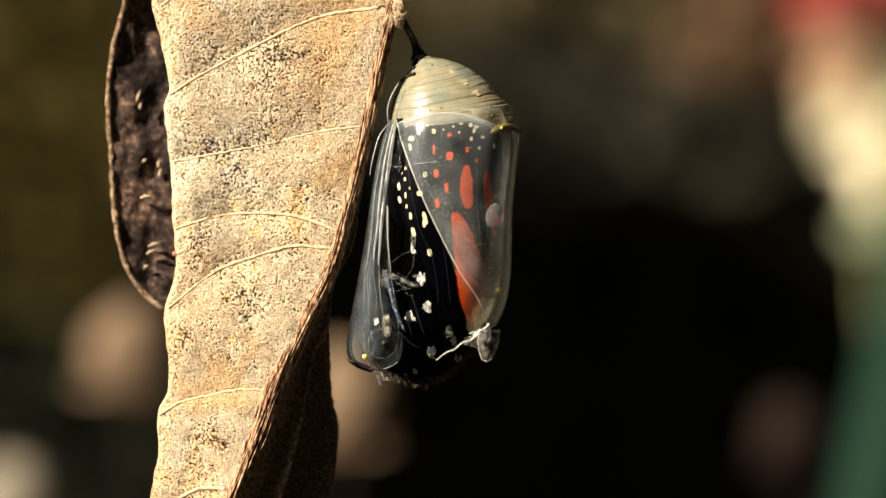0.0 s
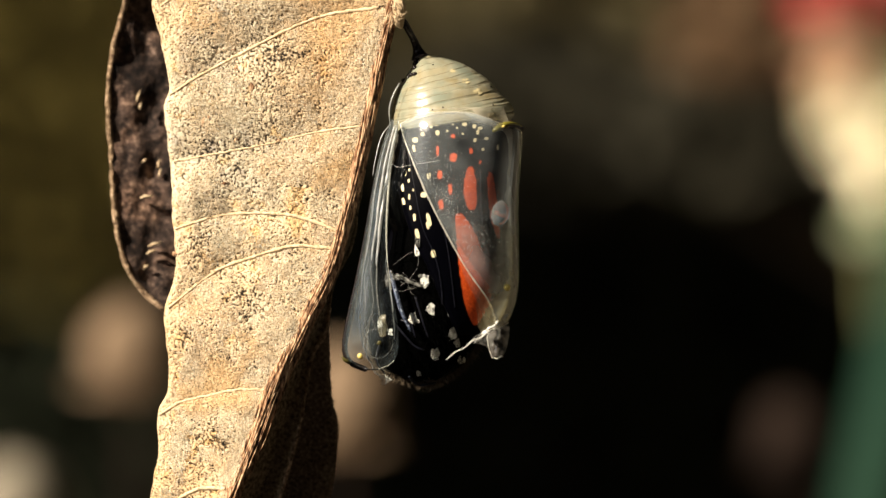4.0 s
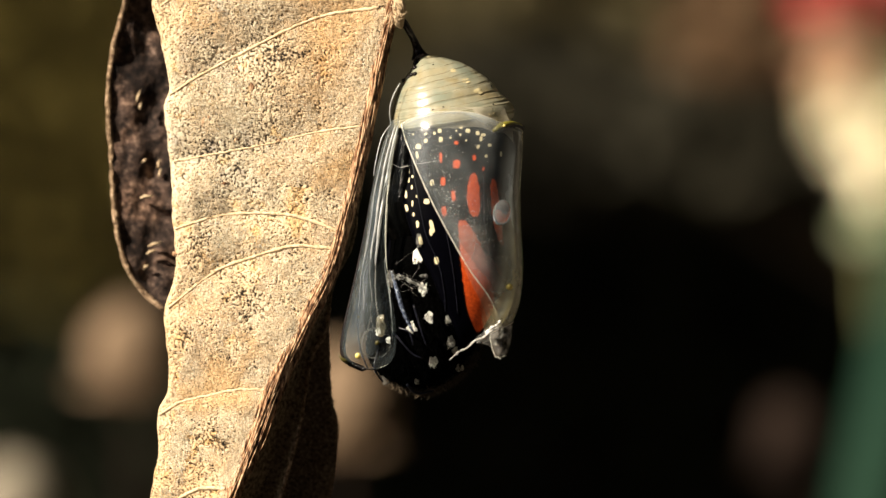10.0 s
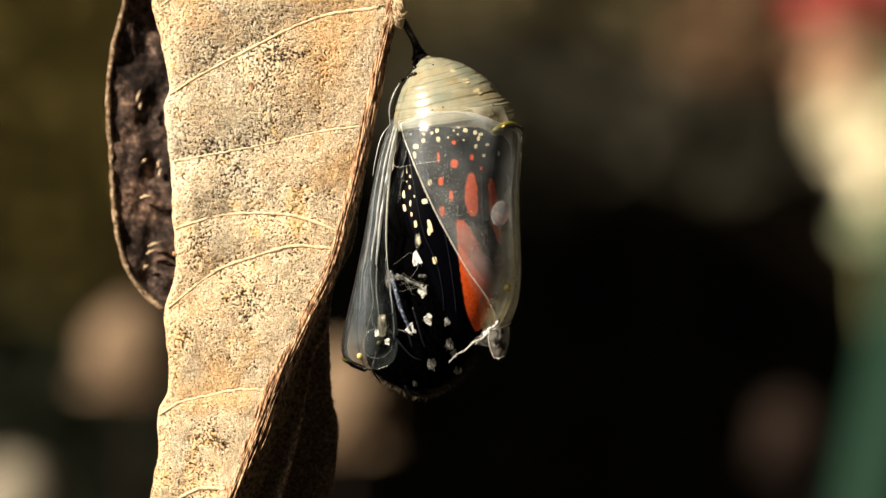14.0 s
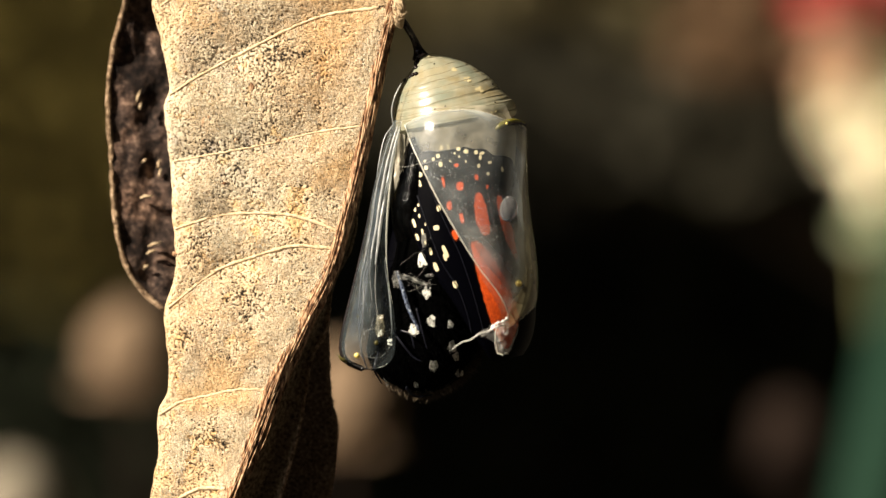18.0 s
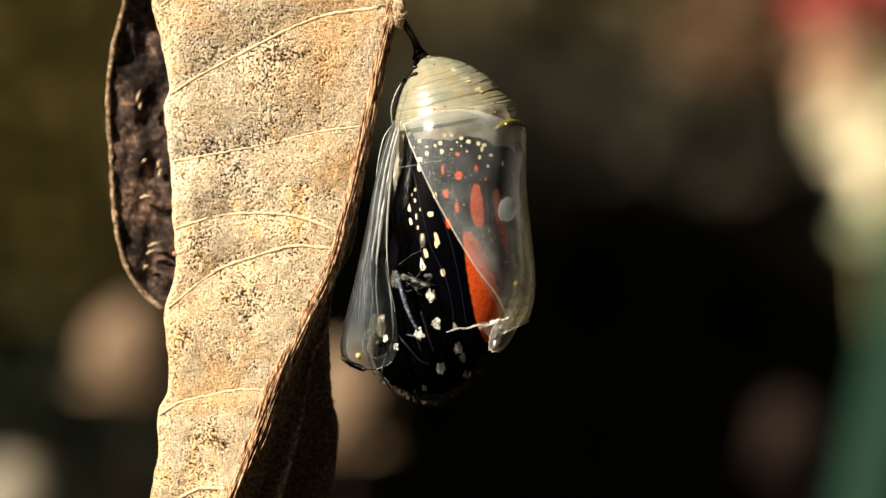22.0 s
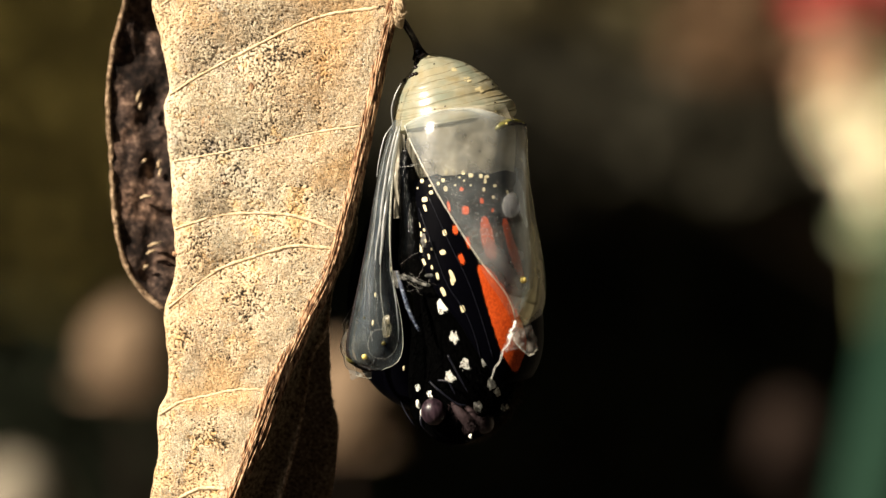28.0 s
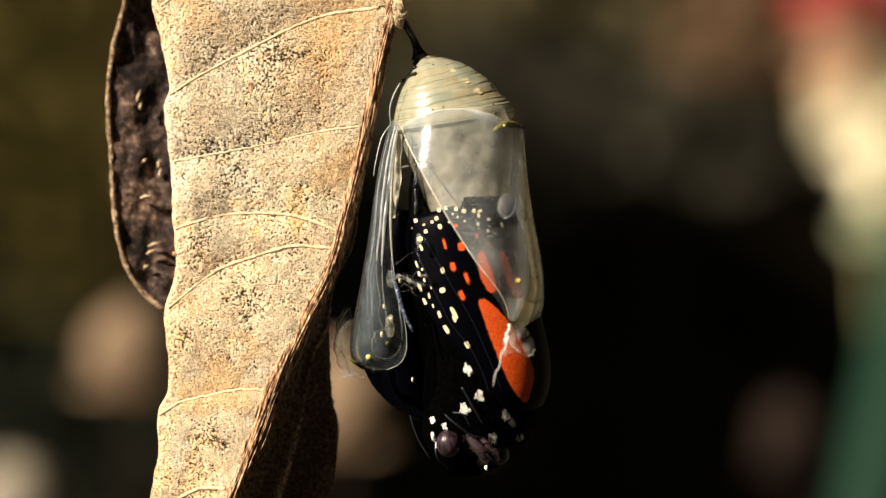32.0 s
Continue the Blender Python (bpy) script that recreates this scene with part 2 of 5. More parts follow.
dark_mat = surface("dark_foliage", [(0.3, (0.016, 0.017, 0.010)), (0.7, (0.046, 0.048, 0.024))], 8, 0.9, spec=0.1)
# Shade is put into this colour, for the olive shrub's lower crown.
low_shade_mat = surface("low_shade_foliage", [(0.3, (0.014, 0.017, 0.010)), (0.7, (0.034, 0.040, 0.022))], 8, 0.9, spec=0.1)
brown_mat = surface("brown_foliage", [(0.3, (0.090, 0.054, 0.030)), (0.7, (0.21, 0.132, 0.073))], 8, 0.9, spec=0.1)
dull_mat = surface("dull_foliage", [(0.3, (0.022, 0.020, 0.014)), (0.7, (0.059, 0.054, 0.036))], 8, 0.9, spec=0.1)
# Dimmer copy of the olive foliage, with shade in its colour.
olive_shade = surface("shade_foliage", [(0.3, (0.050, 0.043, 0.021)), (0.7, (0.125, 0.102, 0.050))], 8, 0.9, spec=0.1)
bark_mat = surface("bark", [(0.3, (0.06, 0.045, 0.03)), (0.7, (0.16, 0.12, 0.085))], 60, 0.9, 0.004)


# ---- building helpers ----
ORIGIN = {}


def grid(u, v, y=0.0):
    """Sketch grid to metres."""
    return Vector(((u - 784) * STEP, y * 0.001, HIGH + (441 - v) * STEP))


def thing(name, origin, label, category, group=""):
    ob = new(name)
    ob.empty_display_size = 0.005
    ob.location = origin
    ORIGIN[ob.name] = Vector(origin)
    return tagged(ob, label, category, group)


def part(name, bm, material, parent, label="", origin=None, smooth=True):
    """Links a bmesh, in world metres, as one mesh under a thing or part."""
    base = ORIGIN[parent.name]
    origin = Vector(origin) if origin is not None else base.copy()
    bm.normal_update()
    me = bpy.data.meshes.new(name)
    for v in bm.verts:
        v.co -= origin
    bm.to_mesh(me)
    bm.free()
    if smooth:
        me.polygons.foreach_set("use_smooth", [True] * len(me.polygons))
    me.materials.append(material)
    ob = new(name, me)
    ob.parent = parent
    ob.location = origin - base
    ORIGIN[ob.name] = origin
    return tagged(ob, label)


def solo(name, bm, material, label, category, group="", kind="", smooth=True):
    """A thing of one mesh, its origin at its lowest middle."""
    lo = Vector((sum(v.co.x for v in bm.verts), sum(v.co.y for v in bm.verts), 0)) / len(bm.verts)
    lo.z = min(v.co.z for v in bm.verts)
    me = bpy.data.meshes.new(name)
    for v in bm.verts:
        v.co -= lo
    bm.normal_update()
    bm.to_mesh(me)
    bm.free()
    if smooth:
        me.polygons.foreach_set("use_smooth", [True] * len(me.polygons))
    me.materials.append(material)
    ob = new(name, me)
    ob.location = lo
    ORIGIN[ob.name] = lo
    return tagged(ob, label, category, group, kind)


def sheet(rows, close=False, bm=None):
    """A surface through rows of points."""
    bm = bm or bmesh.new()
    vs = [[bm.verts.new(p) for p in r] for r in rows]
    for a, b in zip(vs, vs[1:]):
        n = len(a)
        for i in range(n if close else n - 1):
            j = (i + 1) % n
            bm.faces.new((a[i], a[j], b[j], b[i]))
    return bm


def thicken(ob, mm):
    s = ob.modifiers.new("thickness", "SOLIDIFY")
    s.thickness = mm * 0.001
    s.offset = 0
    return ob


def curve_at(stops, x):
    """Smooth curve through (x, value...) stops."""
    xs = [s[0] for s in stops]
    if x <= xs[0]:
        return stops[0][1:]
    if x >= xs[-1]:
        return stops[-1][1:]
    i = max(k for k in range(len(xs)) if xs[k] <= x)
    f = (x - xs[i]) / (xs[i + 1] - xs[i])
    out = []
    for c in range(1, len(stops[0])):
        p1, p2 = stops[i][c], stops[i + 1][c]
        h = xs[i + 1] - xs[i]
        m1 = (p2 - stops[i - 1][c]) / (xs[i + 1] - xs[i - 1]) * h if i > 0 else p2 - p1
        m2 = (stops[i + 2][c] - p1) / (xs[i + 2] - xs[i]) * h if i + 2 < len(xs) else p2 - p1
        f2, f3 = f * f, f * f * f
        out.append((2 * f3 - 3 * f2 + 1) * p1 + (f3 - 2 * f2 + f) * m1 + (3 * f2 - 2 * f3) * p2 + (f3 - f2) * m2)
    return out


def tube(points, radii, sides=8, bm=None, caps=True):
    """A tube along points (metres) with a radius at each."""
    bm = bm or bmesh.new()
    rings = []
    for i, p in enumerate(points):
        a, b = points[max(0, i - 1)], points[min(len(points) - 1, i + 1)]
        d = (b - a).normalized()
        s = d.cross(Vector((0.13, 1, 0.21))).normalized()
        w = d.cross(s)
        r = radii[i] if isinstance(radii, (list, tuple)) else radii
        rings.append([bm.verts.new(p + (s * math.cos(k * math.tau / sides) + w * math.sin(k * math.tau / sides)) * r) for k in range(sides)])
    for a, b in zip(rings, rings[1:]):
        for k in range(sides):
            bm.faces.new((a[k], a[(k + 1) % sides], b[(k + 1) % sides], b[k]))
    if caps:
        bm.faces.new(rings[0][::-1])
        bm.faces.new(rings[-1])
    return bm


def smooth_line(stops, n):
    """n + 1 points (u, v, y) along a smooth line through stops."""
    keyed = [(i, *s) for i, s in enumerate(stops)]
    return [grid(*curve_at(keyed, k * (len(stops) - 1) / n)) for k in range(n + 1)]


def ball(centre, r, seg=20, rings=12, wobble=0.0, bm=None):
    """An ellipsoid of radii r, in metres."""
    bm = bm or bmesh.new()
    m = Matrix.Translation(centre) @ Matrix.Diagonal((*r, 1))
    made = bmesh.ops.create_uvsphere(bm, u_segments=seg, v_segments=rings, radius=1, matrix=m)
    if wobble:
        for v in made["verts"]:
            v.co += noise.noise_vector(v.co / max(r) * 1.3) * wobble
    return bm


def fuzz(points, count, length, width, seed, out):
    """Fine hairs along an edge; out is the way they stand."""
    rnd = random.Random(seed)
    b = bmesh.new()
    out = Vector(out)
    for _ in range(count):
        k = rnd.randrange(len(points) - 1)
        p = points[k].lerp(points[k + 1], rnd.random())
        d = (out + Vector((rnd.gauss(0, 0.5), rnd.gauss(0, 0.4), rnd.gauss(0, 0.6)))).normalized() * length * rnd.uniform(0.4, 1.3)
        s = d.cross(Vector((0, 1, 0.2))).normalized() * width
        bend = Vector((rnd.gauss(0, 0.2), 0, rnd.gauss(0, 0.2))) * length
        b.faces.new([b.verts.new(q) for q in (p - s, p + s, p + d * 0.6 + s * 0.6, p + d + bend)])
    return b


def turn(degrees):
    """A turn in the picture's plane; positive swings the lower end to the right."""
    return Matrix.Rotation(radians(-degrees), 4, "Y")


# ---- setting: ground and the garden behind ----
bm = bmesh.new()
g_rows = []
for i in range(41):
    row = []
    for j in range(41):
        a, b = (i / 20 - 1), (j / 20 - 1)
        x, y = 60 * a * abs(a) ** 1.5, 60 * b * abs(b) ** 1.5
        row.append(Vector((x, y, 0.02 * noise.noise(Vector((x * 2, y * 2, 0))) if max(abs(x), abs(y)) < 6 else 0)))
    g_rows.append(row)
ob = solo("ground", sheet(g_rows), soil_mat, "dark bare garden soil under shrubs", "ground", kind="structure")


# Added walls: dark ones block sky and sun, the paler one bounces light.
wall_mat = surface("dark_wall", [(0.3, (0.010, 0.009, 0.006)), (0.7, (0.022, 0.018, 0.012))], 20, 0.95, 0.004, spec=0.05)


bounce_wall = surface("bounce_wall", [(0.3, (0.06, 0.055, 0.043)), (0.7, (0.11, 0.10, 0.08))], 20, 0.95, 0.004, spec=0.1)


def wall(name, x0, y0, x1, y1, high, material=None):
    b = bmesh.new()
    d = Vector((x1 - x0, y1 - y0, 0)).normalized()
    n = Vector((-d.y, d.x, 0)) * 0.1
    p = [Vector((x0, y0, -0.05)), Vector((x1, y1, -0.05)), Vector((x1, y1, -0.05)) + n, Vector((x0, y0, -0.05)) + n]
    lo = [b.verts.new(q) for q in p]
    hi = [b.verts.new(q + Vector((0, 0, high))) for q in p]
    b.faces.new(lo[::-1])
    b.faces.new(hi)
    for k in range(4):
        b.faces.new((lo[k], lo[(k + 1) % 4], hi[(k + 1) % 4], hi[k]))
    return solo(name, b, material or wall_mat, "plain wall added to shape the light", "wall", kind="structure", smooth=False)


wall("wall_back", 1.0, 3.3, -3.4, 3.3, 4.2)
wall("wall_right", 1.0, -1.6, 1.0, 3.3, 3.4, bounce_wall)
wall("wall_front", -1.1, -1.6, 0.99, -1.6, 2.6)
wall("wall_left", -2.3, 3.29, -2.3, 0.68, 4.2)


def leaf_cloud(centre, radii, count, size, seed, hole=0.35):
    """Many small bent leaves filling an uneven crown."""
    rnd = random.Random(seed)
    verts, faces = [], []
    while len(faces) < count * 2:
        p = Vector((rnd.uniform(-1, 1), rnd.uniform(-1, 1), rnd.uniform(-1, 1)))
        if p.length > 1 + 0.25 * noise.noise(p * 2.2 + Vector((seed, 0, 0))) or p.length < hole:
            continue
        c = Vector(centre) + Vector((p.x * radii[0], p.y * radii[1], p.z * radii[2]))
        d = Vector((rnd.gauss(0, 1), rnd.gauss(0, 1), rnd.gauss(0, 0.7))).normalized()
        s = d.cross(Vector((rnd.gauss(0, 1), rnd.gauss(0, 1), rnd.gauss(0, 1)))).normalized()
        k = size * rnd.uniform(0.6, 1.3)
        n = d.cross(s) * k * 0.12
        i = len(verts)
        verts += [c - d * k, c + s * k * 0.4 + n, c + d * k, c - s * k * 0.4 + n]
        faces += [(i, i + 1, i + 2), (i, i + 2, i + 3)]
    b = bmesh.new()
    vs = [b.verts.new(v) for v in verts]
    for f in faces:
        b.faces.new([vs[i] for i in f])
    return b


def shrub(name, foot, crowns, material, label, category, seed, size=0.03, count=1500):
    """Trunk and limbs from the foot into each crown."""
    root = thing(name, foot, label, category)
    rnd = random.Random(seed)
    foot = Vector(foot)
    top = sum((Vector(c[0]) for c in crowns), Vector()) / len(crowns)
    fork = foot.lerp(top, 0.4)
    part("trunk", tube([foot, foot.lerp(fork, 0.5) + Vector((0.01, 0.01, 0)), fork], [0.022, 0.018, 0.014]), bark_mat, root)
    for c, r, *own in crowns:
        c = Vector(c)
        mid = fork.lerp(c, 0.5) + Vector((rnd.uniform(-0.02, 0.02), rnd.uniform(-0.02, 0.02), 0.02))
        part("limb", tube([fork, mid, c], [0.011, 0.008, 0.003]), bark_mat, root)
        tagged(part("crown", leaf_cloud(c, r, count * 3 if own and size > 0.02 else count, size * 0.4 if own and size > 0.02 else size, seed + len(ORIGIN)), own[0] if own else material, root, smooth=False), kind="stuff")
    return root


shrub("olive_shrub", (-0.55, 1.75, 0), [((-0.52, 1.7, 0.33), (0.40, 0.30, 0.31), low_shade_mat), ((-0.50, 1.75, 0.85), (0.36, 0.3, 0.36))],
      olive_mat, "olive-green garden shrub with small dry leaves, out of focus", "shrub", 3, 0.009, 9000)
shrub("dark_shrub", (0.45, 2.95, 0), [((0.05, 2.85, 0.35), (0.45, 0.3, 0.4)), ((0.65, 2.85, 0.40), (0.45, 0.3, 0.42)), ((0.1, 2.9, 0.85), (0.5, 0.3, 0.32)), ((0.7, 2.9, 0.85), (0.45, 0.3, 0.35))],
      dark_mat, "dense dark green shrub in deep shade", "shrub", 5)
# Added trees, main crowns unseen: they shade the shrubs and cover the sky.
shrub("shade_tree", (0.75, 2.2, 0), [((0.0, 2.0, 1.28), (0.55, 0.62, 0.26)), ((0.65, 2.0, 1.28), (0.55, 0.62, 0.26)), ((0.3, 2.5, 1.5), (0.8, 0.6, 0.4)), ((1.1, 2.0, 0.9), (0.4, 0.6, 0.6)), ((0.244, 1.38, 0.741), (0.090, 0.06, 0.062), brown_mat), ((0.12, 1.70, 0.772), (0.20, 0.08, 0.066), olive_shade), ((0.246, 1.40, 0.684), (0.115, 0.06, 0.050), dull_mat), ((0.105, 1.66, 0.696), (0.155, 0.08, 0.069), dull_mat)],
      dark_mat, "dark-leaved tree added to shade the shrubs, its lower crowns in view", "tree", 11, 0.04, 3000)
shrub("sky_cover_tree", (0.80, -1.25, 0), [((0.15, -0.3, 2.5), (1.15, 1.3, 0.28)), ((0.4, 1.2, 2.4), (1.1, 1.0, 0.28))],
      dark_mat, "tall dark-leaved tree added out of view to block the overhead sky", "tree", 15, 0.12, 2400)

# green coated garden stake with a pale flower spike tied above it
stake = thing("garden_stake", (0.075, 0.80, 0), "green plastic-coated garden stake, leaning slightly", "garden stake")
part("shaft", tube([Vector((0.075, 0.80, 0.0)), Vector((0.168, 0.80, 0.45)), Vector((0.199, 0.80, 0.600))], [0.017, 0.017, 0.016], 20), green_mat, stake)
part("cap", ball((0.1992, 0.80, 0.602), (0.017, 0.017, 0.010)), green_mat, stake, "rounded green cap")

spike = thing("flower_spike", (0.30, 1.28, 0), "tall spike of cream and pinkish blossoms in full sun", "flower")
part("stalk", tube([Vector((0.30, 1.28, 0)), Vector((0.275, 1.28, 0.4)), Vector((0.255, 1.285, 0.62)), Vector((0.240, 1.285, 0.73))], [0.005, 0.004, 0.003, 0.002]), stem_mat, spike)
rnd = random.Random(21)
for x, z, r, m in ((0.236, 0.712, 0.022, pink_mat), (0.238, 0.680, 0.019, cream_mat), (0.262, 0.656, 0.028, cream_mat), (0.258, 0.616, 0.017, pale_green), (0.285, 0.695, 0.020, cream_mat)):
    c = Vector((x, 1.28, z))
    blossom = part("blossom", ball(c, (r * 0.7, r * 0.7, r * 0.7), 14, 10, r * 0.15), m, spike)
    for q in range(22):
        d = Vector((rnd.gauss(0, 1), rnd.gauss(-0.5, 0.7), rnd.gauss(0, 1))).normalized()
        s = d.cross(Vector((0.3, 1, 0.2))).normalized() * r * 0.32
        b = bmesh.new()
        k = c + d * r * 0.55
        b.faces.new([b.verts.new(p) for p in (k - s * 0.4, k + d * r * 0.3 - s, k + d * r * 0.6, k + d * r * 0.3 + s)])
        part("petal", b, m, blossom)


def dry_head(name, x, y, z, r, material, label, lean=0.0):
    """A dried flower head with bracts on its stalk."""
    root = thing(name, (x + lean, y, 0), label, "dry flower", "dried flower heads")
    part("stalk", tube([Vector((x + lean, y, 0)), Vector((x + lean * 0.4, y, z * 0.5)), Vector((x, y, z))], [0.0022, 0.0018, 0.0016]), shade_mat, root)
    part("head", ball((x, y, z), (r, r, r * 1.15), 18, 12, r * 0.25), material, root)
    for q in range(9):
        a = q * math.tau / 9
        d = Vector((math.cos(a), math.sin(a), -0.3))
        p = Vector((x, y, z - r * 0.8))
        s = d.cross(Vector((0, 0, 1))).normalized() * r * 0.3
        b = bmesh.new()
        b.faces.new([b.verts.new(v) for v in (p, p + d * r * 0.7 + s, p + d * r * 1.5 + Vector((0, 0, r * 0.4)), p + d * r * 0.7 - s)])
        thicken(part("bract", b, material, root), 0.4)


dry_head("dry_flower", -0.118, 0.72, 0.562, 0.016, tan_mat, "dried tan seed head on a thin stalk, out of focus", 0.01)
dry_head("dry_flower", -0.034, 0.66, 0.545, 0.016, tan_mat, "dried tan seed head behind the hanging leaf", -0.02)
dry_head("dry_flower", -0.172, 0.78, 0.492, 0.020, grey_mat, "pale grey-beige dried seed head low in the bed", 0.02)
dry_head("dry_flower", 0.184, 1.10, 0.502, 0.018, shade_mat, "dried seed head, shade put into its dark brown colour", 0.02)

bed = thing("red_flower", (0.33, 1.24, 0), "red garden flowers high behind the dark shrub", "flower")
part("stalk", tube([Vector((0.33, 1.24, 0)), Vector((0.31, 1.24, 0.4)), Vector((0.26, 1.24, 0.74))], 0.004), stem_mat, bed)
for k in range(14):
    c = Vector((0.216 + 0.0072 * k, 1.24 + rnd.uniform(-0.03, 0.03), 0.757 + rnd.uniform(-0.008, 0.03)))
    b = bmesh.new()
    for q in range(8):
        a = q * math.tau / 8
        d = Vector((math.cos(a), -0.5, math.sin(a))).normalized()
        s = Vector((-math.sin(a), 0, math.cos(a))) * 0.006
        b.faces.new([b.verts.new(v) for v in (c, c + d * 0.010 + s, c + d * 0.019, c + d * 0.010 - s)])
    part("blossom", b, red_mat, bed, smooth=False)

# ---- the dry leaf ----
LEFT = [(-400, 325), (-200, 280), (0, 265), (60, 278), (150, 296), (190, 287), (300, 298), (400, 303), (480, 307), (555, 287), (640, 295), (700, 291), (732, 275), (800, 277), (882, 262), (1060, 230)]
RIB = [(-400, 800), (-200, 748), (0, 700), (60, 684), (120, 671), (200, 655), (300, 634), (350, 622), (400, 608), (450, 595), (500, 576), (585, 534), (691, 486), (769, 457), (882, 408), (1060, 326)]
VEINS = [
    [(690, -150), (560, -120), (430, -60), (330, -20), (285, 10)],
    [(672, 18), (560, 35), (430, 95), (350, 137), (300, 168)],
    [(648, 225), (560, 236), (480, 255), (400, 270), (306, 286)],
    [(606, 412), (535, 386), (470, 378), (390, 382), (310, 405)],
    [(592, 440), (520, 436), (450, 455), (380, 482), (298, 545)],
    [(478, 688), (420, 689), (360, 702), (320, 712), (282, 735)],
    [(404, 862), (360, 862), (320, 880), (290, 905), (262, 930)],
]


def vein_v(k, u):
    """Height of vein k at u, along its smooth line."""
    return curve_at(sorted(VEINS[k]), u)[0]


def blade_y(u, v, s):
    """Depth of the leaf's sunlit face: it leans back to the left, curls over at its edge and bulges between the veins."""
    y = -2.0 + 2.2 * (1 - s)
    y += 0.5 * max(0.0, (0.03 - s) / 0.03) ** 2
    lines = sorted(vein_v(k, u) for k in range(len(VEINS)))
    for a, b in zip(lines, lines[1:]):
        if a <= v < b:
            f = (v - a) / (b - a)
            y -= min(0.45, 0.004 * (b - a)) * math.sin(math.pi * f) ** 1.1 * math.sin(math.pi * min(1, s * 0.9 + 0.08)) ** 0.6
    y += 0.30 * noise.noise(Vector((u / 90, v / 90, 2))) + 0.09 * noise.noise(Vector((u / 22, v / 22, 5)))
    return y


def leaf_face():
    rows = []
    for i in range(190):
        v = -400 + 1460 * i / 189
        a, b = curve_at(LEFT, v)[0], curve_at(RIB, v)[0]
        a += 4 + 3 * noise.noise(Vector((v / 25, 0, 7)))
        row = []
        for j in range(71):
            s = j / 70
            s = s * s * (1.6 - 0.6 * s)
            u = a + (b - a) * s
            row.append(grid(u, v, blade_y(u, v, s)))
        rows.append(row)
    return rows


FACE = leaf_face()


def face_at(i, j):
    """A point of the sunlit face between its rows, and its normal."""
    i0, j0 = int(i), int(j)
    fi, fj = i - i0, j - j0
    a, b, c, d = FACE[i0][j0], FACE[i0][j0 + 1], FACE[i0 + 1][j0], FACE[i0 + 1][j0 + 1]
    n = (b - a).cross(c - a).normalized()
    return a.lerp(b, fj).lerp(c.lerp(d, fj), fi), n if n.y < 0 else -n


leaf = thing("dry_leaf", grid(760, -400, 2), "curled dry tan leaf hanging point down, folded along its midrib", "leaf")
bm = sheet(FACE)
rim_layer = bm.verts.layers.float.new("rim")
for k, v in enumerate(bm.verts):
    i, j = divmod(k, 71)
    s = (j / 70) ** 2 * (1.6 - 0.6 * j / 70)
    v[rim_layer] = max(0.0, min(1.0, (0.13 + 0.05 * noise.noise(v.co * 260) - s) / 0.05))
thicken(part("blade", bm, leaf_mat, leaf, "sunlit speckled tan face"), 0.18)


def felt(count, seed):
    """Short curled fibres matted on the face, thinner where the pores gather."""
    rnd = random.Random(seed)
    verts, faces = [], []
    while len(faces) < count * 2:
        i, j = rnd.uniform(46, 176), 70 * math.sqrt(rnd.uniform(0.006, 0.98))
        p, n = face_at(i, j)
        if noise.noise(p * 210) + 0.55 * noise.noise(p * 800) < rnd.uniform(-0.30, 0.20):
            continue
        if j < 20 + 5 * noise.noise(p * 300) and rnd.random() < 0.75:
            continue
        u, v = 784 + p.x / STEP, 441 - (p.z - HIGH) / STEP
        if min(abs(vein_v(k, u) - v) for k in range(len(VEINS))) < 4:
            continue
        a = rnd.uniform(0, math.tau)
        side = Vector((math.cos(a), 0, math.sin(a)))
        d = (side - n * side.dot(n)).normalized()
        w = n.cross(d)
        l, wide, curl = rnd.uniform(0.00009, 0.00027), rnd.uniform(0.000016, 0.000036), rnd.gauss(0, 0.7)
        k = len(verts)
        for q, h in ((-1, 0.00000), (0, 0.00014), (1, 0.00003)):
            c = p + d * q * l + w * (curl * q * q * l) + n * (h * rnd.uniform(0.5, 1.3) + 0.00010)
            x = w * wide * (1.0 if q == 0 else 0.6)
            verts += [c - x, c + x]
        faces += [(k, k + 1, k + 3, k + 2), (k + 2, k + 3, k + 5, k + 4)]
    me = bpy.data.meshes.new("felt_part")
    me.from_pydata(verts, [], faces)
    b = bmesh.new()
    b.from_mesh(me)
    bpy.data.meshes.remove(me)
    return b


tagged(part("felt", felt(34000, 8), fibre_mat, leaf, "short cream fibres matted on the face", smooth=True), kind="stuff")
edge = []
for i in range(120):
    v = -60 + 1000 * i / 119
    a, b = curve_at(LEFT, v)[0], curve_at(RIB, v)[0]
    a += 4 + 3 * noise.noise(Vector((v / 25, 0, 7)))
    edge.append(grid(a + 2, v, blade_y(a + 2, v, 0.012) - 0.1))
tagged(part("edge_fuzz", fuzz(edge, 500, 0.00018, 0.000010, 61, (-0.9, -0.4, 0.1)), vein_mat, leaf, "fine pale hairs", smooth=False), kind="stuff")

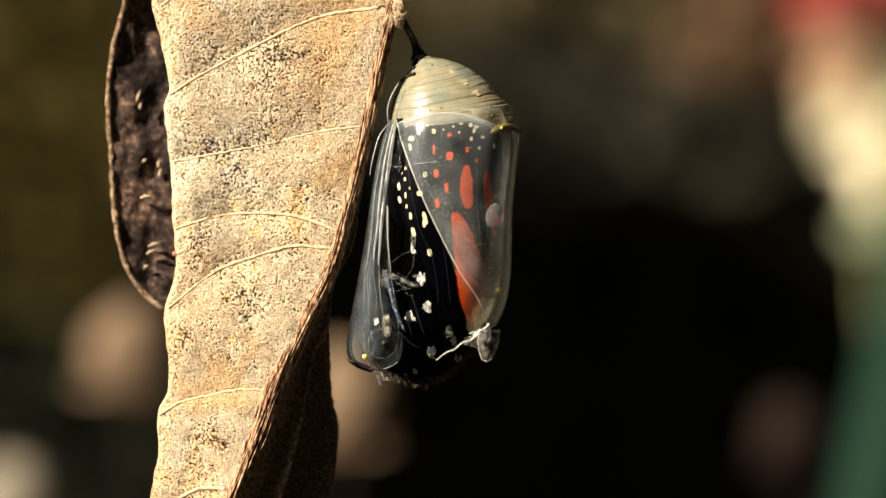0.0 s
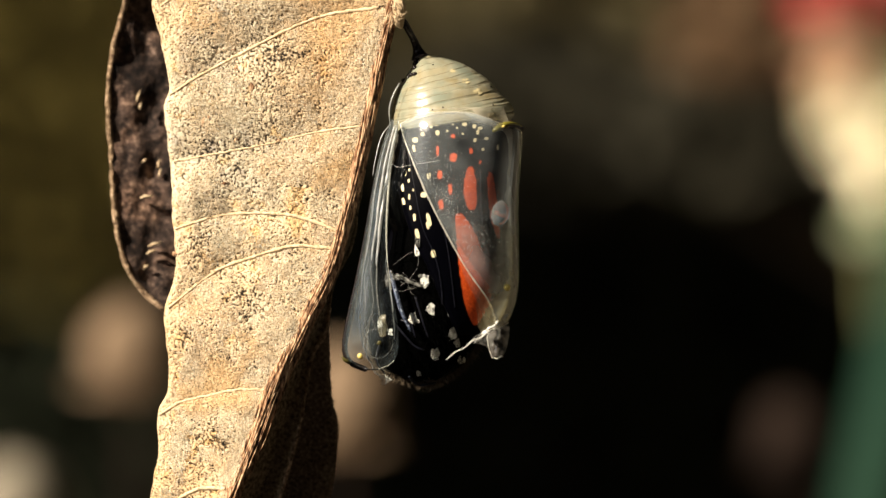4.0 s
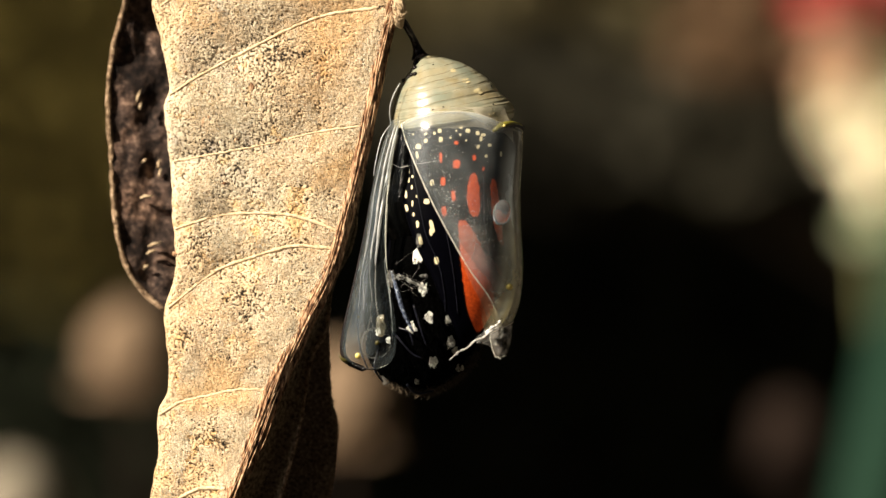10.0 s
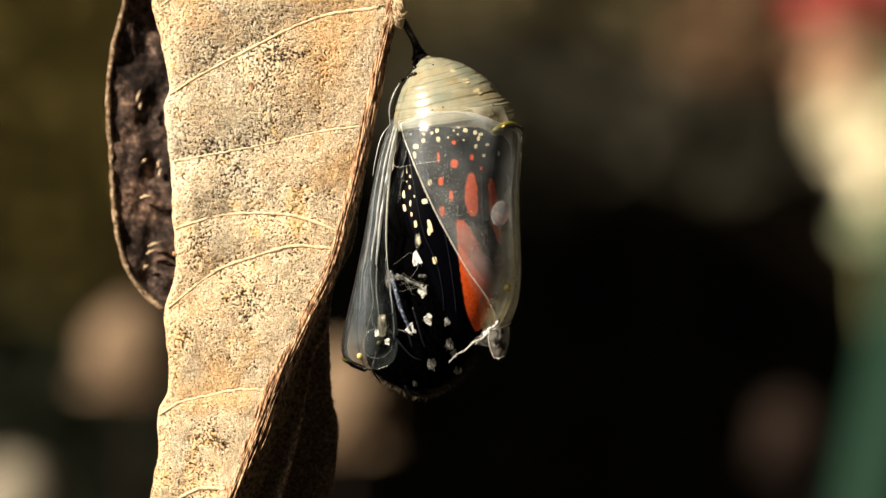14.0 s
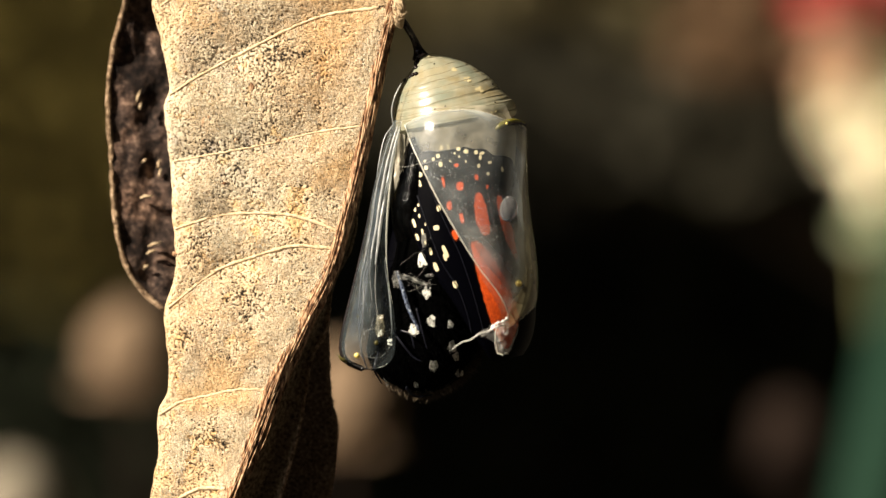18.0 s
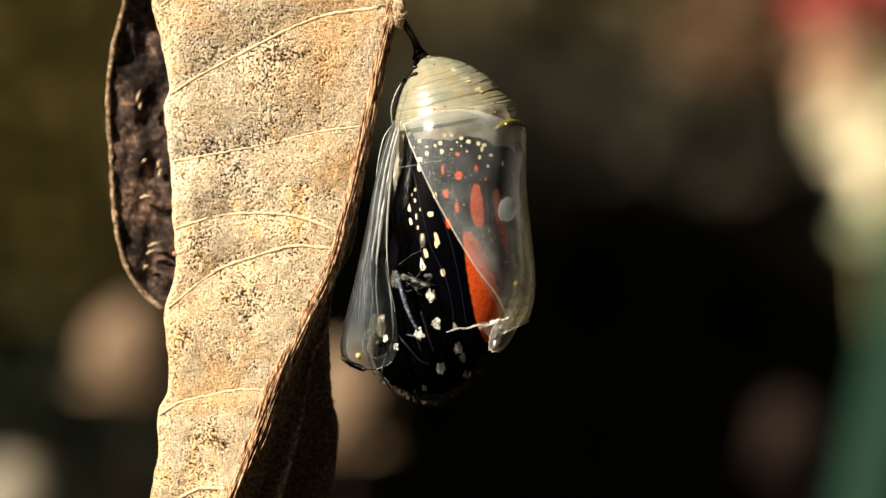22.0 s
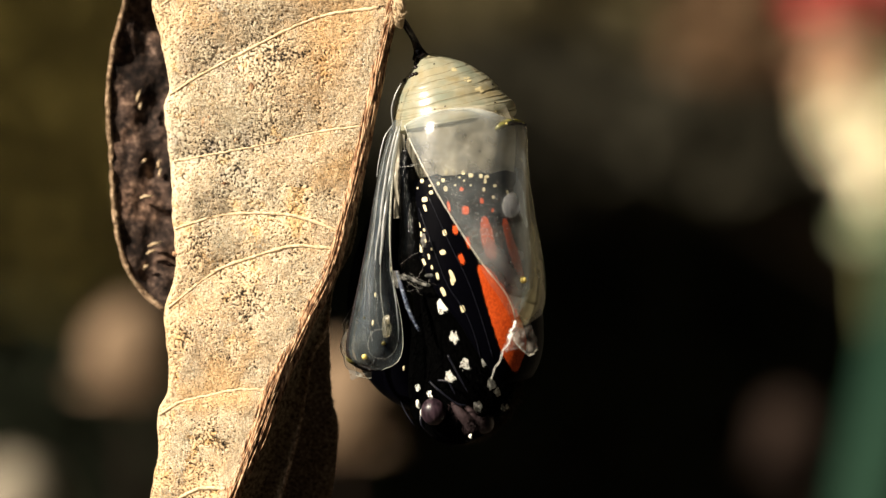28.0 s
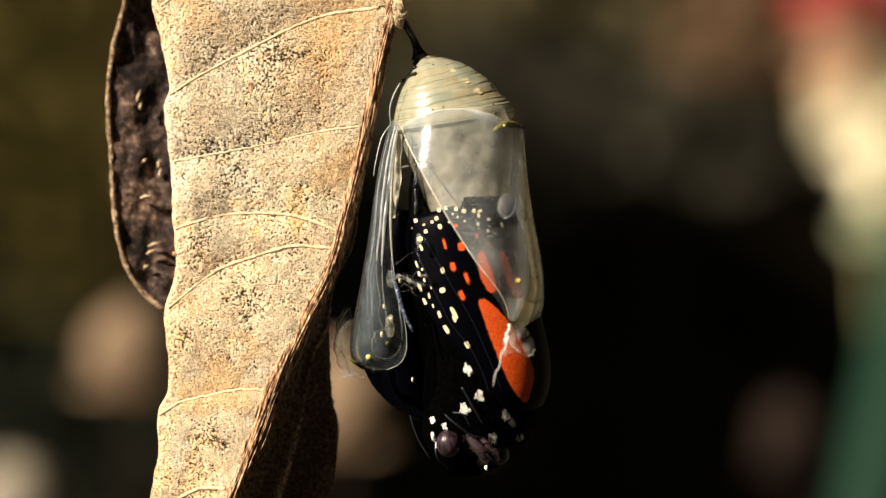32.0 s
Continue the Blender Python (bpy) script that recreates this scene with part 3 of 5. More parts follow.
for k, stops in enumerate(VEINS):
    pts = []
    for i in range(41):
        u = stops[0][0] + (stops[-1][0] - stops[0][0]) * i / 40
        v = vein_v(k, u)
        a, b = curve_at(LEFT, v)[0], curve_at(RIB, v)[0]
        s = min(1, max(0, (u - a) / (b - a)))
        pts.append(grid(u, v + 1.5 * noise.noise(Vector((u / 14, k, 3))), blade_y(u, v, s) - 0.06))
    w = 0.7 if k == 2 else 1.0
    part("vein", tube(pts, [0.00019 * w * (1 - 0.35 * i / 40) * (1 + 0.5 * noise.noise(Vector((i / 2.5, k * 3, 6)))) for i in range(41)], 8), vein_mat, leaf)

for f in range(13):
    off = (f - 6) * 2.15
    pts, rad = [], []
    for i in range(181):
        v = -400 + 1460 * i / 180
        u = curve_at(RIB, v)[0]
        wide = 1.0 + 0.35 * min(1.0, max(0.0, (v - 380) / 150))
        pts.append(grid(u + off * wide + 2.6 * noise.noise(Vector((v / 60, f * 3.1, 1))), v, -2.45 + 0.0035 * off * off + 0.20 * noise.noise(Vector((v / 70, f * 1.7, 4)))))
        rad.append(0.00009 + 0.00006 * noise.noise(Vector((v / 40, f * 1.3, 9))))
    part("midrib_strand", tube(pts, rad, 7), rib_mat, leaf, "fibrous brown strand of the midrib")

for u, v, a, b in ((447, 155, 5, 9), (361, 218, 5, 10), (372, 208, 3, 4), (401, 325, 7, 5), (590, 238, 3, 8), (690, 48, 6, 14), (676, 75, 5, 12), (641, 112, 4, 9), (415, 88, 4, 3), (566, 140, 5, 7), (420, 122, 6, 5), (557, 402, 5, 4), (402, 755, 3, 6), (495, 250, 4, 4), (330, 130, 3, 4), (600, 150, 4, 6), (420, 250, 5, 4), (310, 450, 6, 5)):
    l, r = curve_at(LEFT, v)[0], curve_at(RIB, v)[0]
    y = blade_y(u, v, (u - l) / (r - l))
    part("dark_fleck", ball(grid(u, v, y - 0.06), (a * STEP, 0.00012, b * STEP), 10, 6, 0.00012), rib_mat, leaf, "small dark brown fleck")

# the other half, folded back behind the midrib
FOLD = [(-400, 805), (-200, 754), (0, 702), (120, 678), (220, 658), (330, 640), (400, 630), (440, 622), (495, 594), (555, 582), (590, 576), (632, 552), (696, 540), (787, 522), (860, 501), (1060, 440)]
rows = []
for i in range(120):
    v = -400 + 1460 * i / 119
    a, b = curve_at(RIB, v)[0] + 8, curve_at(FOLD, v)[0] + 3 * noise.noise(Vector((v / 30, 3, 3)))
    rows.append([grid(a + (b - a) * s ** 0.8, v, -1.2 + 1.0 * math.sin(math.pi * min(1.0, s * 1.02)) + 1.7 * s + 0.2 * noise.noise(Vector((v / 40, s * 3, 8)))) for s in [j / 16 for j in range(17)]])
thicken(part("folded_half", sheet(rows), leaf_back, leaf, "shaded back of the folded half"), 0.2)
fold_rim = [r[-1] for r in rows if r[-1].z < grid(0, 540).z]
part("fold_rim", tube(fold_rim, [0.00016 + 0.00006 * noise.noise(Vector((k / 3, 4, 1))) for k in range(len(fold_rim))], 7), leaf_wool, leaf, "woolly edge of the folded half")
tagged(part("fold_fuzz", fuzz(fold_rim, 700, 0.0003, 0.000013, 66, (0.5, -0.8, 0)), leaf_wool, leaf, smooth=False), kind="stuff")

INNER = [(540, 570), (600, 577), (700, 581), (760, 593), (820, 590), (882, 582), (1060, 540)]
rows = []
for i in range(70):
    v = 520 + 540 * i / 69
    b = curve_at(INNER, v)[0] + 2.5 * noise.noise(Vector((v / 12, 9, 3)))
    a = curve_at(FOLD, v)[0] - 40
    rows.append([grid(a + (b - a) * s, v, 3.4 + 1.2 * s * s + 0.3 * noise.noise(Vector((v / 30, s * 4, 18)))) for s in [j / 14 for j in range(15)]])
thicken(part("inner_lobe", sheet(rows), leaf_felt, leaf, "dark brown inner lobe of the leaf"), 0.25)
tagged(part("lobe_fuzz", fuzz([r[-1] for r in rows], 900, 0.00022, 0.000016, 62, (0.8, -0.5, 0)), leaf_felt, leaf, smooth=False), kind="stuff")

# the curled margin seen from inside, with its pale rim
MARGIN = [(-260, 272), (-120, 237), (0, 208), (40, 197), (80, 187), (170, 178), (260, 183), (370, 190), (440, 201), (500, 226), (535, 258), (556, 288)]
rows, rim = [], []
for i in range(110):
    v = -260 + 812 * i / 109
    a = curve_at(MARGIN, v)[0] + 2.0 * noise.noise(Vector((v / 14, 2, 3)))
    b = curve_at(LEFT, v)[0] + 34
    row = []
    for j in range(25):
        s = j / 24
        u = a + (b - a) * s
        y = 5.0 + 2.0 * math.sin(0.5 * math.pi * s) + 0.45 * noise.noise(Vector((u / 34, v / 60, 8))) + 0.10 * noise.noise(Vector((u / 8, v / 12, 8)))
        row.append(grid(u, v, y))
    rows.append(row)
    rim.append(row[0])
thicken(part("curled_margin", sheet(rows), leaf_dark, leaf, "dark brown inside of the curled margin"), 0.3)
part("margin_rim", tube(rim, [0.00026 + 0.00012 * noise.noise(Vector((i / 4, 0, 0))) for i in range(110)], 8), leaf_wool, leaf, "pale woolly rim of the margin")
tagged(part("rim_fuzz", fuzz(rim, 2200, 0.00032, 0.000013, 63, (-0.5, -0.8, 0.1)), leaf_wool, leaf, smooth=False), kind="stuff")
rnd = random.Random(4)
for u, v, a, l in ((232, 165, 75, 22), (236, 182, 80, 14), (243, 281, 40, 10), (268, 286, 85, 16), (292, 285, 80, 16), (270, 303, 80, 18), (247, 346, 10, 26), (262, 432, 15, 26), (255, 446, 25, 20), (246, 473, 40, 12)):
    d = Vector((math.cos(radians(a)), 0, math.sin(radians(a)))) * l * STEP * 0.5
    s = (u - 175) / 160
    c = grid(u, v, 5.0 + 2.0 * math.sin(0.5 * math.pi * min(1, max(0, s)) * 0.9) - 0.75)
    part("woolly_fleck", tube([c - d, c - d * 0.3 + Vector((0, -0.0001, 0.00005)), c + d * 0.4, c + d], [0.00005, 0.00015, 0.00011, 0.00004], 7), silk_mat, leaf, "pale woolly fleck")
    tagged(part("fleck_wool", fuzz([c - d, c, c + d], 40, 0.00022, 0.000014, len(ORIGIN), (-0.2, -0.8, 0.3)), silk_mat, leaf, smooth=False), kind="stuff")

# the twig that carries the leaf, above the view
twig = thing("hanging_twig", (0.06, 0.0, 2.35), "slender bare twig from which the dry leaf hangs", "twig")
part("stem", tube([Vector((0.06, 0.0, 2.35)), Vector((0.03, 0.01, 1.8)), Vector((0.012, 0.004, 1.2)), Vector((0.004, 0.003, 0.85)), Vector((0.001, 0.001, 0.70)), grid(800, -395, -1.0)],
                  [0.004, 0.0034, 0.0026, 0.0018, 0.0012, 0.0008], 10), bark_mat, twig)

# ---- the chrysalis ----
PIVOT = (722, 45)
PROFILE = [(190, 694, 900, 3.6), (200, 692, 904, 4.35), (212, 690, 908, 4.9), (222, 688, 912, 5.2), (234, 685, 916, 5.4), (250, 681, 918, 5.56), (300, 668, 914, 5.85), (350, 655, 909, 6.05), (400, 645, 907, 6.2), (450, 637, 906, 6.25), (500, 630, 903, 6.3), (540, 626, 895, 6.2), (570, 623, 882, 6.1), (590, 621, 866, 6.0), (612, 621, 850, 5.9), (640, 622, 822, 5.6)]
SLIT = [(222, 704), (260, 714), (345, 746), (410, 776), (480, 813), (530, 846), (560, 858), (590, 861)]


BOXY = 0.93


def case_point(a, v, inset=0.0, depth=1.0):
    """A point of the case's round wall: a in degrees, 0 towards the lens, 90 to the right."""
    ul, ur, ry = curve_at(PROFILE, v)
    uc, hw = (ul + ur) / 2, (ur - ul) / 2 - min(inset, 0.3) * 20
    ry = (ry - inset) * depth
    n, c = math.sin(radians(a)), math.cos(radians(a))
    return grid(uc + hw * math.copysign(abs(n) ** BOXY, n), v, -ry * math.copysign(abs(c) ** BOXY, c))


def case_angle(u, v, inset=0.0):
    ul, ur, _ = curve_at(PROFILE, v)
    n = max(-1, min(1, (u - (ul + ur) / 2) / ((ur - ul) / 2 - min(inset, 0.3) * 20)))
    return math.degrees(math.asin(math.copysign(abs(n) ** (1 / BOXY), n)))


chrysalis = thing("chrysalis", grid(*PIVOT), "clear split butterfly chrysalis hanging by a black stalk", "chrysalis")

# black stalk
stalk = smooth_line([(711, 36, -1.9), (721, 52, -1.3), (731, 70, -0.5), (738, 88, 0), (742, 104, 0)], 16)
bm = tube(stalk, [0.00028, 0.00030, 0.00032, 0.00032, 0.00031, 0.0003, 0.0003, 0.0003, 0.00031, 0.00032, 0.00034, 0.00037, 0.00042, 0.00050, 0.00060, 0.00072, 0.00082], 14)
for v in bm.verts:
    v.co += noise.noise_vector(v.co * 3500) * 0.00005
part("stalk", bm, horn_mat, chrysalis, "glossy black stalk")
# opaque abdomen case, ringed
RINGS = [(0.0, 738, 101, 752, 98), (0.6, 732, 113, 778, 102), (1.4, 715, 138, 815, 114), (2.3, 700, 165, 845, 131), (3.0, 694, 185, 866, 148), (3.7, 690, 203, 882, 168), (4.4, 689, 219, 902, 188), (5.0, 690, 232, 907, 206), (6.0, 706, 244, 895, 226)]
rows = []
for i in range(121):
    k = 6.0 * i / 120
    lu, lv, ru, rv = curve_at(RINGS, k)
    crease = abs(((k + 0.15) / 0.62) % 1 - 0.5) * 2
    pinch = 1 - 0.012 * max(0.0, (crease - 0.80) / 0.20)
    cu, cv, hu, hv = (lu + ru) / 2, (lv + rv) / 2, (ru - lu) / 2, (rv - lv) / 2
    ry = 0.0425 * hu * (1 - 0.3 * max(0, k - 4.9))
    rows.append([grid(cu + hu * math.sin(t) * (pinch - 2.2 * (1 - pinch) * max(0.0, math.sin(t)) ** 3), cv + hv * math.sin(t) + 6 * math.cos(t) * math.sin(min(1, k / 3) * 1.57) + 1.5 * noise.noise(Vector((t * 2, k, 3))), -ry * math.cos(t) * pinch) for t in [j * math.tau / 64 for j in range(64)]])


def abdomen_y(u, v):
    """Depth in mm of the abdomen case's near side."""
    p = grid(u, v)
    near = sorted(((q.x - p.x) ** 2 + (q.z - p.z) ** 2, q.y) for r in rows for q in r if q.y < 0.0)[:4]
    total = sum(1 / (d + 1e-12) for d, _ in near)
    return sum(y / (d + 1e-12) for d, y in near) / total * 1000


def spot_ring(u, v, a, b):
    ring = [(u + a * math.cos(k * 0.6283), v + b * math.sin(k * 0.6283)) for k in range(10)]
    return [grid(x, z, abdomen_y(x, z) - 0.03) for x, z in ring], grid(u, v, abdomen_y(u, v) - 0.06)


SPOTS = [spot_ring(u, v, a, b) for u, v, a, b in ((822, 149, 8, 5), (843, 168, 9, 6), (862, 205, 9, 6), (862, 214, 7, 6), (800, 130, 5, 4))]
SPECKS = [(u, v, abdomen_y(u, v)) for u, v in ((765, 118), (763, 200), (781, 196), (706, 183), (868, 192), (700, 196), (866, 158), (744, 200))]
DOTS = [(u, v, r, abdomen_y(u, v)) for u, v, r in ((735, 114, 6.5), (728, 135, 5.5), (713, 143, 5), (733, 134, 5), (738, 106, 9), (733, 122, 5), (722, 138, 4))]
part("abdomen_case", sheet(rows, True), case_mat, chrysalis, "pale grey-green ringed upper case")
for k in (0.85, 1.25, 1.7, 2.1, 2.55, 3.0, 3.45, 3.9, 4.3):
    ring = rows[round(k * 20)]
    line = [ring[j % 64] + Vector((0, -0.00001, 0.00006 * noise.noise(Vector((j / 5, k * 3, 1))))) for j in range(-14, 17)]
    part("crease", tube(line, [0.000012 + 0.00002 * abs(noise.noise(Vector((j / 4, k * 5, 8)))) for j in range(31)], 5), crease_mat, chrysalis, "thin brown crease")
for ring, mid in SPOTS:
    b = bmesh.new()
    vs, m = [b.verts.new(p) for p in ring], b.verts.new(mid)
    for k in range(10):
        b.faces.new((vs[k], vs[(k + 1) % 10], m))
    part("cream_spot", b, spot_case, chrysalis)
for u, v, y in SPECKS:
    part("black_speck", ball(grid(u, v, y + 0.02), (1.6 * STEP, 0.00010, 1.3 * STEP), 8, 6), horn_mat, chrysalis)
for u, v, r, y in DOTS:
    part("black_dot", ball(grid(u, v, y), (r * STEP, 0.0002, r * STEP * 0.8), 10, 6), horn_mat, chrysalis)

# golden band at the back of the waist with its black edge
band = smooth_line([(866, 240, -3.9), (882, 231, -3.7), (900, 227, -3.0), (921, 231, -1.6)], 16)
part("gold_band", tube(band, [0.0001, 0.00018, 0.00024, 0.00027, 0.0003, 0.0003, 0.0003, 0.0003, 0.00029, 0.00028, 0.00027, 0.00026, 0.00024, 0.00022, 0.0002, 0.00016, 0.0001], 10), olive_gold, chrysalis, "shiny olive-gold band")
part("band_edge", tube([p + Vector((0, -0.0003, 0.00002 * (k % 2))) for k, p in enumerate(smooth_line([(894, 233, -3.5), (908, 231, -2.7), (922, 234, -1.7)], 12))], [0.00007 + 0.00003 * (k % 3) for k in range(13)], 6), horn_mat, chrysalis, "broken black edge line")
part("gold_dot", ball(grid(886, 231, -4.1), (0.00013, 0.00013, 0.00013), 10, 8), gold_mat, chrysalis)

# clear front case over the wings, with the slit's edge
def slit_u(v):
    return curve_at(SLIT, v)[0]


def front_lift(c, r):
    """The upper rim bows up over the wings' roots."""
    return (-17 * math.sin(math.pi * min(1, c * 1.5)) + 40 * max(0, c - 0.5)) * (1 - r) ** 3


rows = []
for i in range(61):
    r = i / 60
    v = 222 + 356 * r
    a0, a1 = case_angle(slit_u(v), v), 93
    row = []
    for j in range(33):
        c = j / 32
        w = 0.00003 * noise.noise(Vector((c * 6, r * 8, 1)))
        p = case_point(a0 + (a1 - a0) * c, v + front_lift(c, r))
        row.append(p + Vector((0, w, 0)))
    rows.append(row)
bm = sheet(rows)
# Milk grows downwards, painting in light the lower skin lacks; streaks are its own.
milk_and_light = bm.verts.layers.float.new("milk_and_light")
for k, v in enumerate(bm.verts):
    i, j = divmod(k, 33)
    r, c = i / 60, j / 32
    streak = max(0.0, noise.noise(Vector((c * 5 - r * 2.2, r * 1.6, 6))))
    v[milk_and_light] = 0.42 + 0.55 * r * r + 0.9 * streak * (0.4 + r) + 0.25 * max(0.0, r - 0.86) / 0.14 + 0.7 * max(0.0, (0.06 - r) / 0.06) - 0.3 * max(0.0, c - 0.75) / 0.25 + 0.25 * noise.noise(Vector((i / 5, j / 4, 2)))
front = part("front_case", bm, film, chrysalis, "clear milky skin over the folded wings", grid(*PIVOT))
part("slit_edge", tube([r[0] for r in rows], [0.000050 + 0.00002 * noise.noise(Vector((k / 3, 5, 1))) for k in range(61)], 7), edge_mat, front, "pale torn edge")
part("upper_seam", tube(rows[0], 0.00003, 6), edge_mat, front, "pale seam")
part("gold_dot", ball(case_point(case_angle(884, 513), 513) + Vector((-0.0001, -0.0004, 0)), (0.0003, 0.00026, 0.0003), 12, 8), gold_mat, front, "gold dot")
rnd = random.Random(12)
# Matt white specks imitate the sparkle on the wet skin.
bm = bmesh.new()
for k in range(760):
    v = rnd.choice((rnd.gauss(275, 45), rnd.gauss(380, 45), rnd.gauss(390, 50), rnd.uniform(240, 540)))
    u = slit_u(min(560, max(226, v))) + abs(rnd.gauss(10, 45)) + 4
    if not 232 < v < 545 or u > 886:
        continue
    q = rnd.uniform(0.000010, 0.000027)
    m = Matrix.Translation(case_point(case_angle(u, v), v)) @ Matrix.Diagonal((q, q * 0.6, q, 1))
    bmesh.ops.create_icosphere(bm, subdivisions=1, radius=1, matrix=m)
tagged(part("glint", bm, thread_mat, front, "fine white specks that imitate glints"), kind="stuff")

# added sheet inside the upper case that imitates the front skin's pale haze
DEEP = [(0, -2.4), (0.22, -3.9), (0.4, -4.3), (0.78, -4.0), (1.0, -2.8)]
rows = []
for i in range(41):
    row = []
    for j in range(41):
        c = j / 40
        v = 197 + (266 - 110 * min(1, c * 2.2)) * i / 40
        l, r, _ = curve_at(PROFILE, min(v, 330))
        a = max(l + 30, slit_u(v) - 5)
        u = a + (r - 16 - a) * c
        row.append(grid(u, v, curve_at(DEEP, c)[0] + 0.22 * noise.noise(Vector((u / 30 + v / 60, v / 50 - u / 90, 4))) + 0.05 * noise.noise(Vector((u / 9 + v / 20, v / 30, 9)))))
    rows.append(row)
part("lining", sheet(rows), film_mat("lining", (0.88, 0.80, 0.62), 0.40, 0.16, wide=240.0, spread=0.7), chrysalis, "whitish sheet added for the front skin's own milky haze")
rows = []
for i in range(25):
    v = 238 + 148 * i / 24
    a, b = 690 - 8 * i / 24, 708 - 9 * i / 24 - 7 * max(0, i - 14) / 10
    rows.append([grid(a + (b - a) * j / 6 + 2 * noise.noise(Vector((i / 5, j, 2))), v, -1.6 + 0.5 * noise.noise(Vector((i / 4, j / 2, 7)))) for j in range(7)])
part("inner_lining", sheet(rows), film_cream, chrysalis, "cream inner lining beside the tongue's case")
# back skin and dorsal plate
rows = []
for i in range(31):
    v = 226 + 385 * i / 30
    rows.append([case_point(a, v, 0.15) for a in [108 + 142 * j / 24 for j in range(25)]])
part("back_case", sheet(rows), film_rear, chrysalis, "pale dull back skin")
rows = []
for i in range(31):
    row = []
    for j in range(25):
        c = j / 24
        v = 240 + (348 - 14 * math.sin(math.pi * c) + 2.5 * noise.noise(Vector((c * 9, 4, 2)))) * i / 30
        a0 = max(case_angle(slit_u(min(v, 590)), v) + 5 - 32 * max(0.0, i / 30 - 0.62) / 0.38, 74 - 58 * (i / 30))
        row.append(case_point(a0 + (165 - a0) * c, v, 0.06))
    rows.append(row)
dorsal_skin = film_mat("dorsal_skin", (0.76, 0.65, 0.36), 0.25, through_share=0.5, spread=0.5, hazed=True)
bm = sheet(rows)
# Rim and foot are whitened to imitate light scattered at a grazing view.
milk_and_light = bm.verts.layers.float.new("milk_and_light")
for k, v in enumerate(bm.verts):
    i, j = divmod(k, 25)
    v[milk_and_light] = min(1.0, 0.3 + j / 8) * (0.5 + 0.25 * min(1.0, i / 12) + 0.35 * max(0.0, min(1.0, (j / 24 - 0.12) / 0.3)) + 2.6 * max(0.0, i / 30 - 0.42) + 0.3 * noise.noise(Vector((i / 4, j / 5, 3))))
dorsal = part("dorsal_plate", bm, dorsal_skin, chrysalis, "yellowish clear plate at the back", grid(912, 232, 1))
part("dorsal_edge", tube(rows[-1], [0.00007 + 0.00003 * noise.noise(Vector((k / 2, 1, 4))) for k in range(25)], 6), edge_mat, dorsal, "pale torn lower edge")
# inner layer of the side skin, unfolded half as far as the plate
rows = []
for i in range(31):
    row = []
    for j in range(17):
        v = 400 + (187 + 3 * noise.noise(Vector((j / 3, 2, 2)))) * i / 30
        a0 = case_angle(slit_u(min(v, 590)), v) + 6 - 22 * i / 30
        row.append(case_point(a0 + (112 - a0) * j / 16, v, 0.16))
    rows.append(row)
side_skin = part("side_skin", sheet(rows), film_mat("side_skin", (0.62, 0.62, 0.52), 0.14, through_share=0.4, spread=0.6), chrysalis, "clear side skin that unfolds", grid(912, 232, 1))

# mask: the front plate over head and tongue, hinged at the waist
MASK = [(216, 690, 704, 0.5, -3.6), (260, 676, 697, 0.8, -3.4), (300, 667, 692, 1.0, -3.3), (350, 659, 689, 1.2, -3.2), (400, 653, 688, 1.4, -3.2), (450, 646, 690, 1.6, -3.3), (500, 638, 697, 1.9, -3.4), (550, 629, 709, 2.3, -3.5), (590, 622, 715, 2.5, -3.5), (615, 620, 715, 2.4, -3.5), (635, 626, 708, 1.9, -3.5), (646, 640, 695, 1.2, -3.5), (651, 658, 680, 0.4, -3.5)]


def mask_keel(a, v):
    """The tongue's case stands up as a keel on the upper mask."""
    return 0.45 * math.exp(-((a - 18) / 26) ** 2) * max(0.0, min(1.0, (500 - v) / 120))


rows = []
for i in range(61):
    v = 216 + 435 * i / 60
    l, r, ry, yc = curve_at(MASK, v)
    rows.append([grid((l + r) / 2 + (r - l) / 2 * math.sin(radians(a)), v, yc - ry * math.cos(radians(a)) - mask_keel(a, v)) for a in [-108 + 208 * j / 24 for j in range(25)]])
mask = part("mask", sheet(rows), film_mask, chrysalis, "clear bluish front plate, swung open", grid(696, 222, -3))
# The edge swells on the upper mask to imitate its white glassy streak.
part("mask_edge", tube([r[-1] for r in rows], [0.00003 + 0.00010 * math.sin(math.pi * min(1, max(0, (i - 1) / 36))) for i in range(61)], 6), edge_mat, mask, "pale edge")


def mask_point(v, f, lift=0.0):
    l, r, ry, yc = curve_at(MASK, v)
    a = math.asin(max(-1, min(1, f)))
    return grid((l + r) / 2 + (r - l) / 2 * f, v, yc - (ry + lift) * math.cos(a) - mask_keel(math.degrees(a), v))


for fs, v0, v1, w in (((0.5, 0.42, 0.55, 0.3, 0.22, 0.38), 225, 590, 0.00003), ((-0.5, -0.4, -0.52, -0.36, -0.3, -0.1), 420, 600, 0.000014), ((-0.1, -0.16, -0.06, 0.04, -0.02, 0.15), 450, 580, 0.000014)):
    keyed = [(k, f) for k, f in enumerate(fs)]
    pts = [mask_point(v0 + (v1 - v0) * k / 30, curve_at(keyed, k / 6)[0], 0.03) for k in range(31)]
    part("mask_ridge", tube(pts, w, 6), film_torn, mask, "raised seam of the tongue and leg cases")
for u, v, r in ((649, 627, 5.2), (681, 603, 4), (643, 560, 2)):
    f = (u - 667) / 47
    part("gold_dot", ball(mask_point(v, f), (r * STEP, r * STEP * 0.7, r * STEP), 12, 8), gold_mat if r > 5 else dark_olive, mask, "gold dot")
